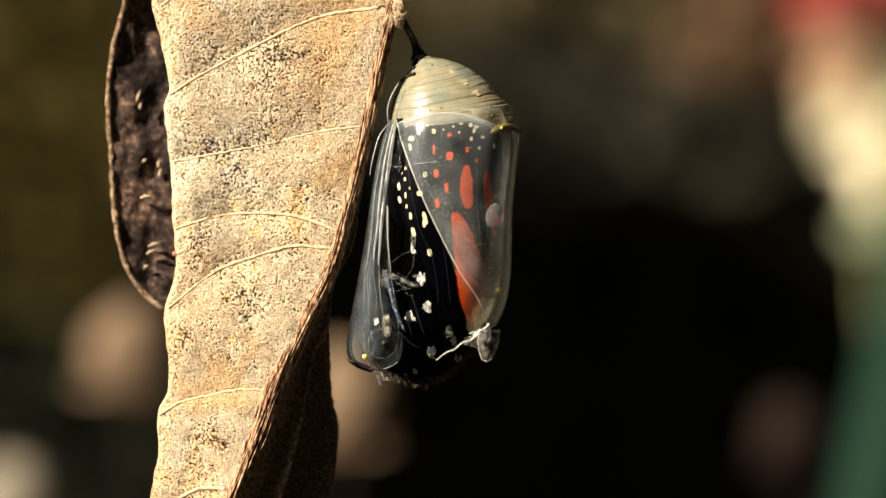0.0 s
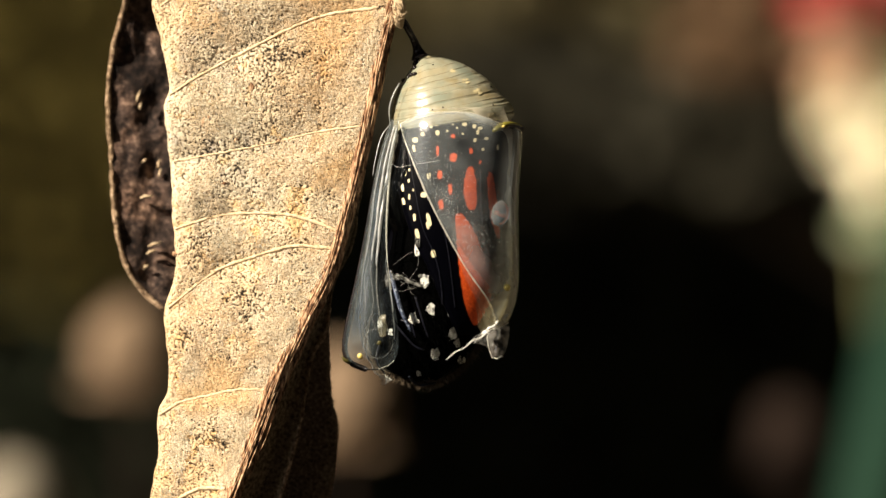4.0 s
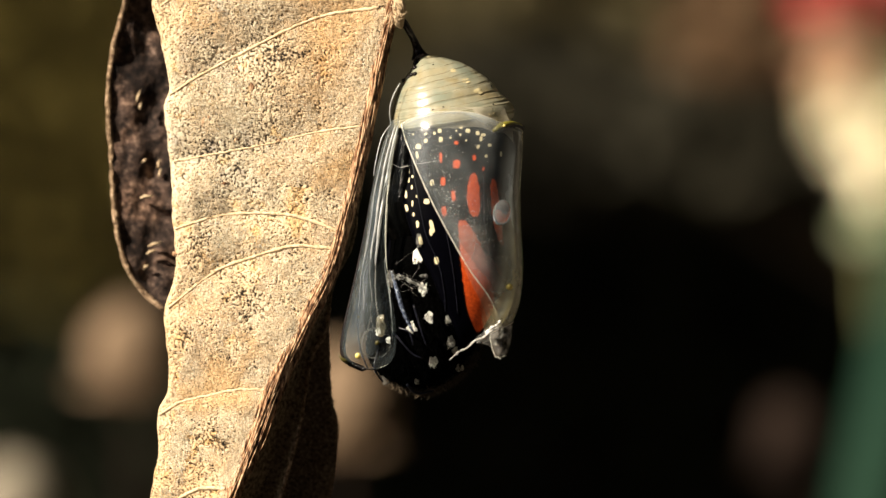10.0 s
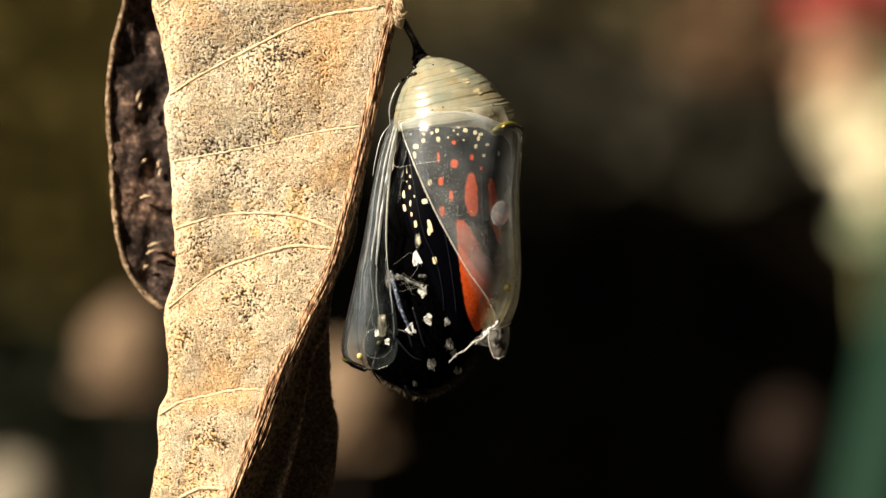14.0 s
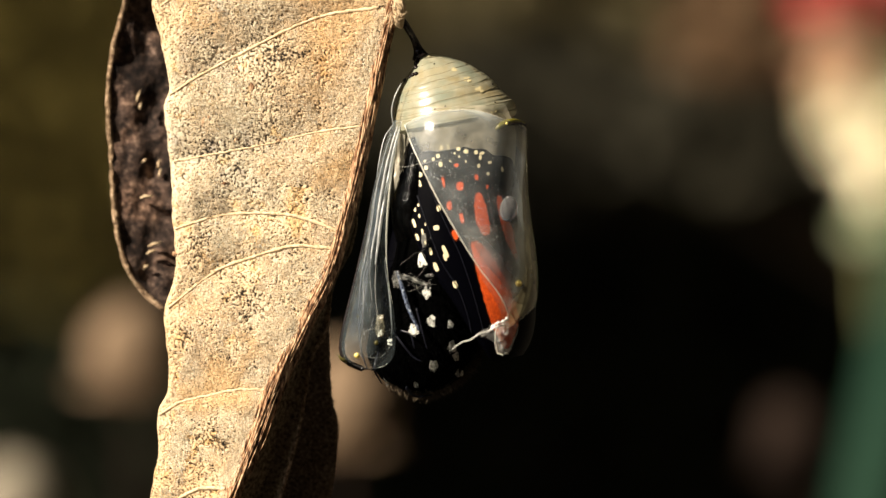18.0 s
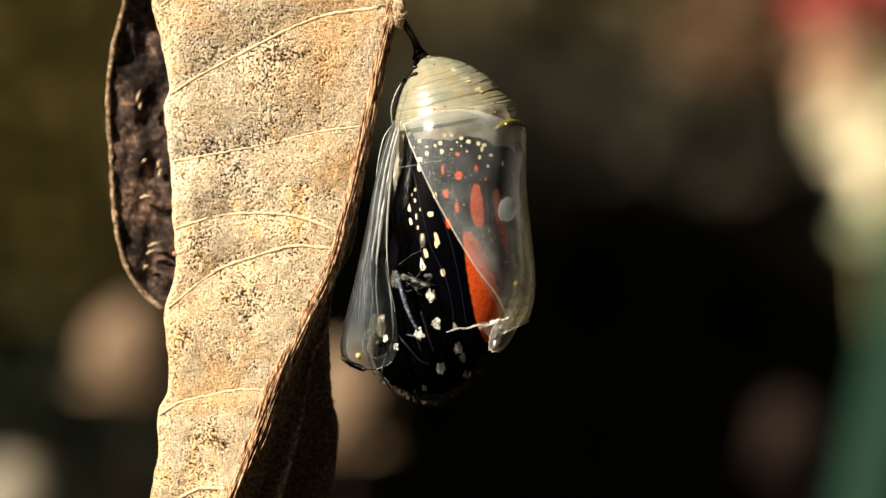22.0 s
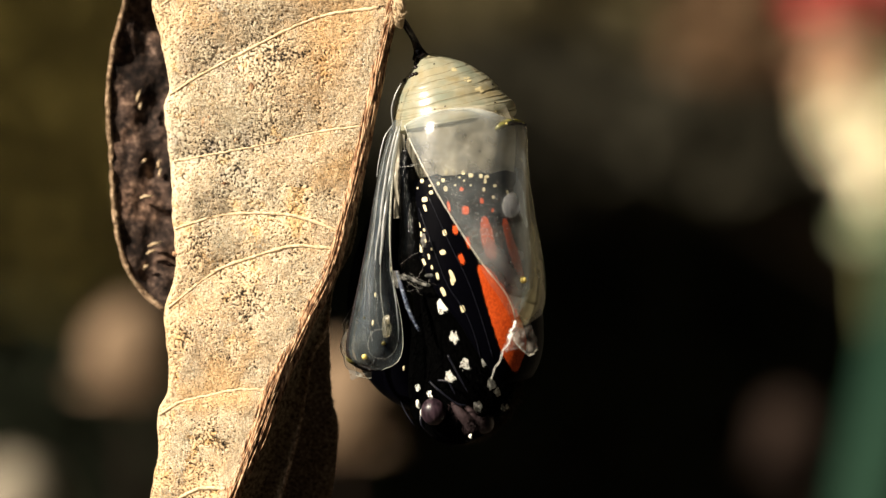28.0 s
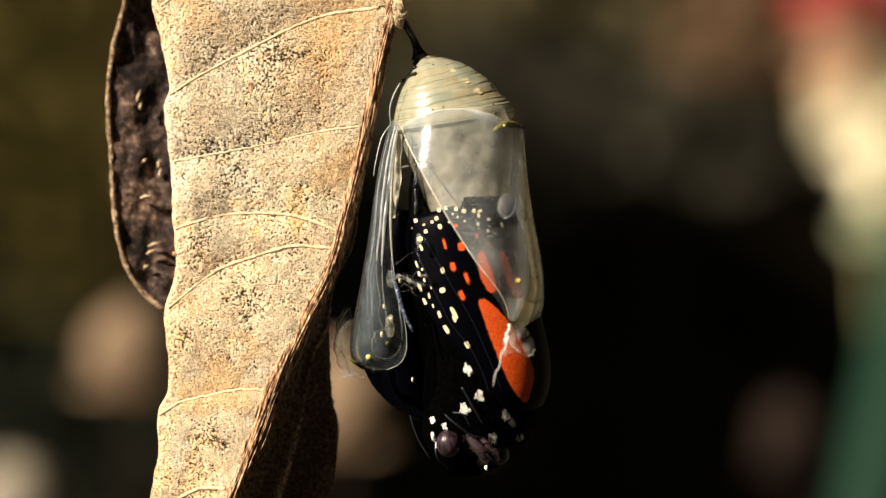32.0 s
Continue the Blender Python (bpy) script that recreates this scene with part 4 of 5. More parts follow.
# milky tubes imitate glints along the tongue's case; then the eye's round case
for f0, f1, v0, v1, w in ((0.92, 0.18, 226, 470, 0.00017), (0.34, -0.16, 226, 462, 0.00012), (-0.5, -0.62, 240, 470, 0.00003), (0.95, 0.80, 455, 600, 0.00005), (-0.75, -0.6, 300, 560, 0.000012)):
    pts = [mask_point(v0 + (v1 - v0) * k / 40, f0 + (f1 - f0) * k / 40 + 0.10 * noise.noise(Vector((k * 0.12, f0 * 9, 2))), 0.04) for k in range(41)]
    part("mask_glint", tube(pts, [w * math.sin(math.pi * min(1, (k + 2) / 42)) ** 0.5 for k in range(41)], 8), film_glint, mask, "milky glossy tube set for a glint")
part("mask_rim", tube([r[1] for r in rows[14:]] + [rows[-1][k] for k in range(4, 22)], [min(0.00026, 0.00003 + 0.000007 * k) if k < 47 else max(0.00005, 0.00026 - 0.00003 * (k - 46)) for k in range(65)], 7), horn_mat, mask, "dark rim")
part("eye_ring", tube([mask_point(604 + 27 * math.sin(k * 0.2618) + 3 * noise.noise(Vector((k / 4, 2, 5))), 0.26 + 0.52 * math.cos(k * 0.2618) + 0.05 * noise.noise(Vector((k / 4, 5, 2))), 0.02) for k in range(25)], 0.000022, 5), film_torn, mask, "faint ring of the eye's case")
part("cream_patch", ball(mask_point(573, 0.42) + Vector((0, 0.00012, 0)), (0.0004, 0.00008, 0.0009), 14, 10, 0.0004), film_mat("cream_skin", (0.70, 0.62, 0.42), 0.35, 0.3), mask, "cream patch")
part("corner_point", tube([grid(632, 640, -3.6), grid(622, 636, -3.7), grid(614, 628, -3.8)], [0.00026, 0.00016, 0.00005], 8), dark_olive, mask, "dark olive corner point")

# far half of the mask, pushed out late
FAR = [(545, 606, 618, 0.5), (570, 598, 628, 1.2), (600, 592, 640, 1.7), (630, 594, 648, 1.8), (655, 606, 648, 1.2), (670, 624, 640, 0.4)]
rows = []
for i in range(21):
    v = 545 + 125 * i / 20
    l, r, ry = curve_at(FAR, v)
    rows.append([grid((l + r) / 2 + (r - l) / 2 * math.sin(radians(a)), v, 0.2 - ry * math.cos(radians(a))) for a in [-150 + 230 * j / 16 for j in range(17)]])
rows = [[p + noise.noise_vector(p * 900) * 0.0005 for p in r] for r in rows]
far_case = part("far_plate", sheet(rows), film_back, chrysalis, "pale curled far plate", grid(700, 300, 0))
part("far_plate_edge", tube([r[0] for r in rows] , 0.00003, 5), edge_mat, far_case, "pale edge")
part("far_plate_edge", tube(rows[-2], 0.00003, 5), edge_mat, far_case, "pale edge")
part("far_plate_tip", sheet([[grid(606 + 30 * a + 4 * b, 652 + 20 * b * (1 - a) + 8 * a, -1.2 + 0.5 * a) for a in (0, 0.3, 0.7, 1)] for b in (0, 0.5, 1)]), film_torn, far_case, "torn white tip")

# torn flap with its thread, at the foot of the front case
rows = []
for i in range(17):
    s = i / 16
    wide = 3.0 + 8.5 * math.sin(math.pi * min(1, 0.15 + s * 0.9)) ** 1.2
    rows.append([grid(866 - 48 * s + 4 * noise.noise(Vector((s * 7, j, 2))), 577 + 20 * s + (j - 2) * wide * 0.42 + 4 * noise.noise(Vector((s * 6, j / 2, 5))), -5.7 - 0.5 * abs(noise.noise(Vector((s * 5, j * 0.5, 1))))) for j in range(8)])
flap = part("torn_flap", sheet(rows), film_scrap, chrysalis, "crumpled white scrap of torn skin", grid(866, 578, -5.6))
part("thread", tube(smooth_line([(858, 582, -6.2), (843, 586, -6.8), (830, 594, -6.7), (816, 597, -6.9), (800, 608, -6.7), (786, 612, -6.7), (768, 624, -6.4)], 36), [0.00008 - 0.00005 * k / 36 + 0.00003 * noise.noise(Vector((k * 0.8, 0, 0))) for k in range(37)], 6), thread_mat, flap, "white twisted thread")
part("thread", tube(smooth_line([(864, 570, -6.0), (856, 577, -6.5), (846, 580, -6.7), (835, 588, -6.6)], 12), [0.00010 + 0.00005 * math.sin(k * 1.9) for k in range(13)], 6), thread_mat, flap)

rows = []
for i in range(13):
    s = i / 12
    half = 17 - 8 * s + 5 * math.sin(math.pi * s)
    rows.append([grid(864 - 8 * s + half * (j - 4) / 4 + 3 * noise.noise(Vector((s * 5, j / 2, 8))), 580 + 52 * s + 4 * noise.noise(Vector((j / 2, s * 3, 3))), -5.4 - 0.9 * math.sin(math.pi * j / 8) * (1 - 0.4 * s) + 0.3 * noise.noise(Vector((s * 4, j * 0.7, 5)))) for j in range(9)])
part("flap_lobe", sheet(rows), film_mat("lobe_skin", (0.82, 0.74, 0.64), 0.10, 0.14, ior=1.6, wide=700.0, spread=0.7), flap, "clear curled lobe of torn skin")
part("lobe_edge", tube([r[0] for r in rows] + rows[-1][1:], 0.00003, 5), edge_mat, flap, "pale lobe edge")

# membranes torn in the opening, and hair-fine threads
rows = []
for i in range(17):
    s = i / 16
    rows.append([grid(676 + 66 * s, 497 - 8 * math.sin(s * 5) + (j - 2) * (3.6 - 2.9 * s ** 0.6) + 5 * noise.noise(Vector((s * 8, j, 2))), -4.9 - 0.8 * noise.noise(Vector((s * 7, j * 0.8, 6)))) for j in range(5)])
torn = part("torn_membrane", sheet(rows), film_torn, chrysalis, "crumpled white membrane across the opening")
for stops in (((690, 468, -4.8), (712, 452, -5.4), (736, 440, -5.3), (745, 420, -5.2)), ((700, 505, -5.2), (722, 488, -5.5), (733, 466, -5.5), (730, 440, -5.3)), ((706, 482, -5.4), (730, 498, -5.6), (752, 505, -5.6)), ((690, 488, -4.6), (700, 512, -5.0), (722, 506, -5.3), (748, 492, -5.4))):
    line = smooth_line(stops, 28)
    part("thread", tube([p + noise.noise_vector(p * 2600) * 0.00009 for p in line], [0.000005 + 0.000007 * abs(noise.noise(p * 4000)) for p in line], 5), fine_thread, torn)
rnd = random.Random(77)
for k in range(2):
    a, b = rnd.uniform(678, 720), rnd.uniform(712, 762)
    v0, v1 = rnd.gauss(488, 12), rnd.gauss(478, 24)
    line = smooth_line([(a, v0, -4.9), ((a + b) / 2, (v0 + v1) / 2 + rnd.gauss(4, 7), -5.5), (b, v1, -5.4)], 20)
    part("thread", tube([p + noise.noise_vector(p * 1800 + Vector((k, 0, 0))) * 0.00007 for p in line], 0.000007, 4), fine_thread, torn)
for cu, cv, w, h, y in ((683, 492, 9, 15, -5.0), (733, 427, 5, 12, -5.3), (740, 488, 8, 3, -5.5)):
    b = bmesh.new()
    scrap = [[grid(cu + w * (q - 3) / 3 * (1 - 0.4 * abs(p - 3) / 3) + 4 * noise.noise(Vector((p, q, cu))), cv + h * (p - 3) / 3 + 4 * noise.noise(Vector((q, p, cv))), y - 0.5 * noise.noise(Vector((p * 0.9, q * 0.9, cu + 3)))) for q in range(7)] for p in range(7)]
    part("scrap", sheet(scrap), film_torn, torn, "crumpled scrap of white membrane")
part("hair", tube(smooth_line([(690, 293, -4.6), (702, 299, -5.3), (715, 298, -5.9), (740, 294, -6.3), (772, 291, -6.6)], 20), 0.000008, 5), thread_mat, chrysalis, "hair-fine silk thread")
part("side_line", tube(smooth_line([(688, 222, -2.5), (672, 245, -2.8), (661, 285, -3.0), (656, 312, -3.0)], 14), 0.00004, 6), film_glint, chrysalis, "silver edge line")
part("side_line", tube(smooth_line([(706, 150, -2.4), (694, 172, -2.6), (687, 196, -2.6), (688, 222, -2.5)], 14), 0.000045, 6), film_glint, chrysalis, "silver edge line")

part("leg_case", tube(smooth_line([(684, 478, -4.7), (692, 508, -5.1), (703, 548, -5.3), (719, 584, -5.2)], 16), [0.00010 + 0.0001 * math.sin(k * 0.19) for k in range(17)], 10), leg_case_mat, chrysalis, "glossy blue-grey leg case")

silk = thing("silk_pad", grid(708, 30, -1.4), "cream tuft of silk on the leaf's midrib", "silk pad")
part("pad", ball(grid(706, 26, -2.1), (0.0006, 0.0007, 0.0013), 18, 12, 0.0003), silk_mat, silk)
rnd = random.Random(6)
for k in range(26):
    a = rnd.uniform(0, math.tau)
    c = grid(704 + rnd.uniform(-7, 7), 28 + rnd.uniform(-22, 16), -2.7)
    part("fibre", tube([c, c + Vector((math.cos(a) * 0.0004, -0.0003, math.sin(a) * 0.0004)), c + Vector((math.cos(a) * 0.0008, -0.0001, math.sin(a) * 0.0009))], 0.00003, 5), silk_mat, silk)

droplet = thing("water_droplet", grid(*PIVOT), "clear water droplet clinging to the chrysalis", "water droplet")
drop_at = case_point(case_angle(871, 384), 384) + Vector((0.0001, -0.0004, 0))
bm = ball(drop_at, (0.00078, 0.0007, 0.00112), 28, 18)
bmesh.ops.rotate(bm, verts=bm.verts, cent=drop_at, matrix=Matrix.Rotation(radians(14), 3, "Y"))
part("drop", bm, water_mat, droplet)

# ---- the butterfly ----
BODY_AT, WING_AT = (756, 543), (763, 447)
butterfly = thing("butterfly", grid(*BODY_AT), "black, orange and white butterfly wriggling out of its case", "butterfly")
THORAX = [(400, 690, 776, 3.0, -0.6), (430, 686, 792, 3.8, -0.4), (480, 672, 825, 4.4, 0), (540, 654, 846, 4.6, 0), (590, 645, 842, 4.4, 0), (622, 650, 820, 4.0, 0), (650, 674, 795, 3.0, 0), (666, 700, 768, 1.6, 0)]
ABDOMEN = [(104, 742, 752, 0.3, 0), (128, 727, 745, 0.5, -0.4), (150, 716, 741, 0.8, -0.7), (180, 706, 741, 1.2, -1.1), (236, 697, 742, 1.6, -1.6), (300, 686, 746, 2.2, -1.9), (345, 676, 752, 2.5, -1.6), (390, 682, 762, 2.4, -1.2), (420, 696, 764, 2.0, -0.8)]


def thorax_y(u, v):
    l, r, ry, yc = curve_at(THORAX, v)
    s = (u - (l + r) / 2) / ((r - l) / 2)
    return yc - ry * math.sqrt(max(0.02, 1 - s * s))


rows = []
for i in range(53):
    v = 400 + 266 * i / 52
    l, r, ry, yc = curve_at(THORAX, v)
    rows.append([grid((l + r) / 2 + (r - l) / 2 * math.sin(t), v, yc - ry * math.cos(t)) + noise.noise_vector(Vector((t * 2, v / 25, 1))) * 0.00012 for t in [j * math.tau / 40 for j in range(40)]])
bm = sheet(rows, True)
part("thorax", bm, body_black, butterfly, "black furry thorax")
rows = []
for i in range(61):
    v = 104 + 316 * i / 60
    l, r, ry, yc = curve_at(ABDOMEN, v)
    fold = 1 + 0.014 * math.sin(v / 6.5)
    rows.append([grid((l + r) / 2 + (r - l) / 2 * math.sin(t) * fold, v, yc - ry * math.cos(t) * fold) + noise.noise_vector(Vector((t * 3, v / 9, 1))) * 0.0001 for t in [j * math.tau / 28 for j in range(28)]])
part("abdomen", sheet(rows, True), wet_black, butterfly, "wet black folded abdomen")


def hairs(count, seed, spots, length, width, lay, wild=0.45, rise=-0.55):
    """Fine flat hairs standing on the body."""
    rnd = random.Random(seed)
    b = bmesh.new()
    for _ in range(count):
        u, v = spots(rnd)
        p = grid(u, v, thorax_y(u, v) + 0.05)
        d = Vector((rnd.gauss(0, wild) + lay[0], rise + rnd.gauss(0, 0.15), lay[1] + rnd.gauss(0, wild))).normalized() * length * rnd.uniform(0.5, 1.2)
        s = d.cross(Vector((0, 1, 0.3))).normalized() * width
        b.faces.new([b.verts.new(q) for q in (p - s, p + s, p + d * 0.6 + s * 0.7 + Vector((0, 0, -0.00003)), p + d)])
    return b


def body_spot(rnd):
    v = rnd.uniform(440, 664)
    l, r, _, _ = curve_at(THORAX, v)
    return rnd.uniform(l + 2, r - 2), v


tagged(part("fur", hairs(2600, 31, body_spot, 0.0008, 0.00002, (0, -0.8)), fur_black, butterfly, "short black fur", smooth=False), kind="stuff")

TUFTS = [(747, 493, 9), (756, 543, 10), (727, 560, 8), (763, 619, 9), (790, 545, 6), (795, 585, 8), (737, 435, 11), (810, 632, 7), (735, 655, 5), (667, 568, 5), (686, 582, 5), (803, 602, 6)]
for k, (cu, cv, cr) in enumerate(TUFTS):
    cr *= 1.15
    b = bmesh.new()
    ring = []
    for q in range(18):
        f = q * math.tau / 18
        w = cr * (1 + 0.7 * noise.noise(Vector((math.cos(f) * 1.8, math.sin(f) * 1.8, k * 1.3))))
        uu, vv = cu + 0.8 * w * math.cos(f), cv + w * math.sin(f)
        ring.append(b.verts.new(grid(uu, vv, thorax_y(uu, vv) - 0.03)))
    mid = b.verts.new(grid(cu, cv, thorax_y(cu, cv) - 0.07))
    for q in range(18):
        b.faces.new((ring[q], ring[(q + 1) % 18], mid))
    tuft = part("white_tuft", b, fur_white, butterfly, "white scale tuft")
    part("tuft_hair", hairs(46, 50 + k, lambda r, a=cu, c=cv, e=cr: (a + r.uniform(-0.6, 0.6) * e, c + r.uniform(-0.7, 0.5) * e), cr * 0.000042, 0.000020, (0.25, -0.9), 0.16, -0.14), fur_white, tuft, smooth=False)

# head, at the foot of the body
head = part("head", ball(grid(716, 632, -1.2), (0.0027, 0.0026, 0.0024), 26, 18, 0.0004), body_black, butterfly, "black head")
part("eye", ball(grid(687, 613, -3.7), (0.00112, 0.0011, 0.0012), 22, 16), eye_mat, head, "dull purple-brown eye")
part("eye", ball(grid(770, 650, -2.2), (0.0009, 0.0010, 0.0010), 22, 16), eye_mat, head, "dull purple-brown eye")
for stops, r in (((( 722, 600, -3.7), (732, 622, -4.6), (742, 640, -4.7), (744, 655, -4.2)), 0.00045), (((742, 610, -3.6), (752, 632, -4.2), (760, 652, -3.9)), 0.0004)):
    palp = part("palp", tube(smooth_line(stops, 12), [r * (0.6 + 0.5 * math.sin(math.pi * k / 12)) for k in range(13)], 10), palp_mat, head, "brown furry palp")
    rnd = random.Random(len(stops))
    b = bmesh.new()
    line = smooth_line(stops, 60)
    for p in line:
        for _ in range(5):
            d = Vector((rnd.gauss(0, 0.5), rnd.gauss(-0.5, 0.4), -0.8 + rnd.gauss(0, 0.3))).normalized() * 0.0006
            s = d.cross(Vector((0, 1, 0.2))).normalized() * 0.00002
            q = p + Vector((rnd.gauss(0, r * 0.5), -r * 0.5, 0))
            b.faces.new([b.verts.new(x) for x in (q - s, q + s, q + d)])
    part("palp_hair", b, palp_mat, palp, smooth=False)
for u, v, r in ((663, 596, 8), (666, 611, 6), (708, 627, 7), (742, 668, 5)):
    part("white_fleck", ball(grid(u, v, -3.5), (r * STEP * 0.5, 0.0003, r * STEP), 10, 8, 0.00012), fur_white, head, "white fleck")

# Edge hairs are browner than the black fur, to imitate rim light.
rim = [grid(*p) for p in ((846, 575, -0.5), (838, 606, -0.8), (820, 634, -1.0), (797, 654, -1.2), (768, 668, -1.4), (738, 672, -1.4), (708, 664, -1.4), (686, 654, -1.2))]
tagged(part("fur_rim", fuzz(rim, 900, 0.0007, 0.000014, 91, (0.15, -0.1, -0.9)), rim_light_hair, butterfly, "fine hairs at the body's edge, rim light put into their brown", smooth=False), kind="stuff")

# legs and feelers, folded along the body
for stops, w in ((((632, 522, 0.5), (630, 560, 0), (635, 600, -0.5), (648, 634, -1)), 0.00009),
                 (((690, 560, -4.4), (706, 580, -4.9), (728, 604, -5.1), (745, 612, -5.0)), 0.00009), (((668, 600, -3.0), (662, 630, -3.6), (676, 655, -3.0)), 0.00010),
                 (((730, 520, -5.0), (742, 560, -5.2), (752, 590, -5.1)), 0.00008), (((705, 560, -4.7), (722, 566, -5.2), (730, 590, -5.2)), 0.00008),
                 (((718, 660, -2.6), (735, 676, -2.0), (765, 672, -1.6)), 0.00012)):
    leg = part("leg", tube(smooth_line(stops, 14), [w * (1.15 - 0.5 * k / 14) for k in range(15)], 8), leg_mat, butterfly, "thin dark blue-black leg")
for stops in (((700, 600, -4.0), (690, 560, -4.6), (700, 520, -5.0), (716, 470, -4.6)), ((745, 610, -4.8), (770, 560, -5.2), (774, 520, -5.4), (766, 480, -5.3))):
    part("feeler", tube(smooth_line(stops, 24), 0.00003, 6), body_black, butterfly, "thin black feeler")

# near forewing, folded round the body inside the case
WING_EDGE = [(203, 722), (240, 706), (304, 700), (350, 704), (420, 726), (471, 752), (515, 770), (551, 787), (592, 806)]
INSET = 0.75


def wing_point(u, v, lift=0.0):
    a = case_angle(u, v, INSET + 0.05)
    return case_point(a, v, INSET - lift)


rows = []
for i in range(61):
    r = i / 60
    v = 213 + 375 * r
    e = curve_at(WING_EDGE, v)[0]
    a0 = case_angle(e, v, INSET)
    row = []
    for j in range(31):
        c = j / 30
        bow = (-8 * math.sin(math.pi * c) + 26 * c * c) * (1 - r) ** 4
        row.append(case_point(a0 + (112 - a0) * c, v + bow, INSET))
    rows.append(row)
wing = part("forewing", sheet(rows), black_wing, butterfly, "folded black forewing with orange patches and white spots", grid(*WING_AT))
thicken(wing, 0.08)
part("wing_margin", tube([r[0] for r in rows], 0.00006, 6), black_wing, wing, "black wing margin")


def wing_mark(name, u, v, a, b, tilt, material, label, lift=0.085):
    """A patch of coloured scales lying on the wing."""
    bm = bmesh.new()
    seg = 28
    rings = []
    fade = bm.verts.layers.float.new("scales")
    for q in (1.0, 0.96, 0.92, 0.86, 0.8, 0.7, 0.6, 0.45, 0.3, 0.15):
        ring = []
        for k in range(seg):
            t = k * math.tau / seg
            w = 1 + 0.10 * noise.noise(Vector((math.cos(t) * 1.5, math.sin(t) * 1.5, u * 0.37 + v)))
            x, z = a * q * w * math.copysign(abs(math.cos(t)) ** 0.7, math.cos(t)), b * q * w * math.copysign(abs(math.sin(t)) ** 0.7, math.sin(t))
            c, s = math.cos(radians(tilt)), math.sin(radians(tilt))
            ring.append(bm.verts.new(wing_point(u + x * c + z * s, v - x * s + z * c, lift if q < 1 else 0.06)))
            ring[-1][fade] = min(1.0, (1.0 - q) * min(a, b) / 5.0)
        rings.append(ring)
    for p, q in zip(rings, rings[1:]):
        for k in range(seg):
            bm.faces.new((p[k], p[(k + 1) % seg], q[(k + 1) % seg], q[k]))
    bm.faces.new(rings[-1])
    return part(name, bm, material, wing, label)


def wing_cell(stops, material, label):
    """A cell of coloured scales between two veins: stops of height, left and right edge."""
    bm = bmesh.new()
    fade = bm.verts.layers.float.new("scales")
    v0, v1 = stops[0][0], stops[-1][0]
    n = max(12, round((v1 - v0) / 5))
    grid_rows = []
    for i in range(n + 1):
        v = v0 + (v1 - v0) * i / n
        l, r = curve_at(stops, v)
        l += 1.6 * noise.noise(Vector((v / 9, stops[0][1], 1)))
        r += 1.6 * noise.noise(Vector((v / 9, stops[0][2], 5)))
        row = []
        for j in range(13):
            c = j / 12
            p = bm.verts.new(wing_point(l + (r - l) * c, v, 0.085))
            p[fade] = min(1.0, min(c, 1 - c) * (r - l) / 6.5 + 0.02, min(i, n - i) * (v1 - v0) / n / 9.0 + 0.02)
            row.append(p)
        grid_rows.append(row)
    for a, b in zip(grid_rows, grid_rows[1:]):
        for j in range(12):
            bm.faces.new((a[j], a[j + 1], b[j + 1], b[j]))
    return part("orange_patch", bm, material, wing, label)


wing_cell([(374, 799, 809), (384, 796, 818), (400, 797, 829), (430, 799, 843), (470, 803, 856), (500, 807, 862), (530, 812, 862), (550, 818, 852), (564, 824, 843), (574, 829, 836)], orange_wing, "long burnt orange cell")
wing_cell([(293, 823, 828), (300, 817, 832), (315, 813, 836), (340, 811, 838), (360, 815, 838), (374, 822, 833)], orange_wing, "burnt orange cell")
wing_cell([(302, 857, 862), (312, 853, 867), (340, 853, 871), (380, 857, 880), (410, 866, 884), (424, 873, 881)], orange_wing, "burnt orange cell")
wing_cell([(415, 880, 886), (440, 876, 891), (480, 877, 893), (520, 878, 889), (540, 880, 885)], orange_wing, "burnt orange cell")
for u, v, a, b, tilt in ( (795, 280, 8, 10, -10), (772, 310, 6, 11, 0), (826, 269, 5, 8, 0), (790, 335, 5, 16, 5), (774, 362, 6, 12, 10), (768, 268, 4, 14, 0), (795, 243, 6, 5, 0), (842, 288, 4, 6, 0)):
    wing_mark("orange_patch", u, v, a, b, tilt, orange_wing, "burnt orange patch")
for u, v, a, b, tilt in ((712, 290, 2, 7, 5), (707, 331, 3, 9, 10), (709, 356, 3, 7, 12), (712, 307, 2.5, 5, 0), (719, 301, 2, 3, 0), (718, 320, 2, 4, 0), (719, 348, 2, 6, 0), (721, 367, 2, 4, 0), (728, 384, 3, 7, 5), (726, 336, 1.2, 3, 0), (733, 412, 4, 9, 12), (744, 345, 6, 5, 0), (753, 388, 4, 13, 14), (751, 398, 3, 7, 10), (761, 447, 4.5, 7, 10), (753, 312, 4, 6, 0),
                         (729, 249, 6, 5, 0), (727, 264, 3, 7, 10), (742, 239, 4, 4, 0), (720, 227, 2, 2, 0), (730, 216, 4, 4, 0), (766, 222, 4, 4, 0), (774, 209, 4, 4, 0), (786, 209, 3, 4, 0), (803, 215, 4, 4, 0), (815, 222, 5, 4, -20), (802, 229, 2, 2, 0), (812, 239, 2, 2, 0), (832, 226, 4, 4, 0), (838, 236, 3, 5, -10), (833, 250, 3, 4, -20), (853, 247, 4, 3, 0), (847, 266, 3, 3, 0), (842, 229, 5, 3, 0), (768, 237, 4, 5, 0), (873, 262, 2, 5, 0), (742, 227, 3, 2, 0), (757, 226, 3, 3, 0), (795, 222, 2, 2, 0), (785, 234, 2, 2, 0)):
    wing_mark("white_spot", u, v, a * 0.85, b * 0.9, tilt, white_wing, "cream white spot")
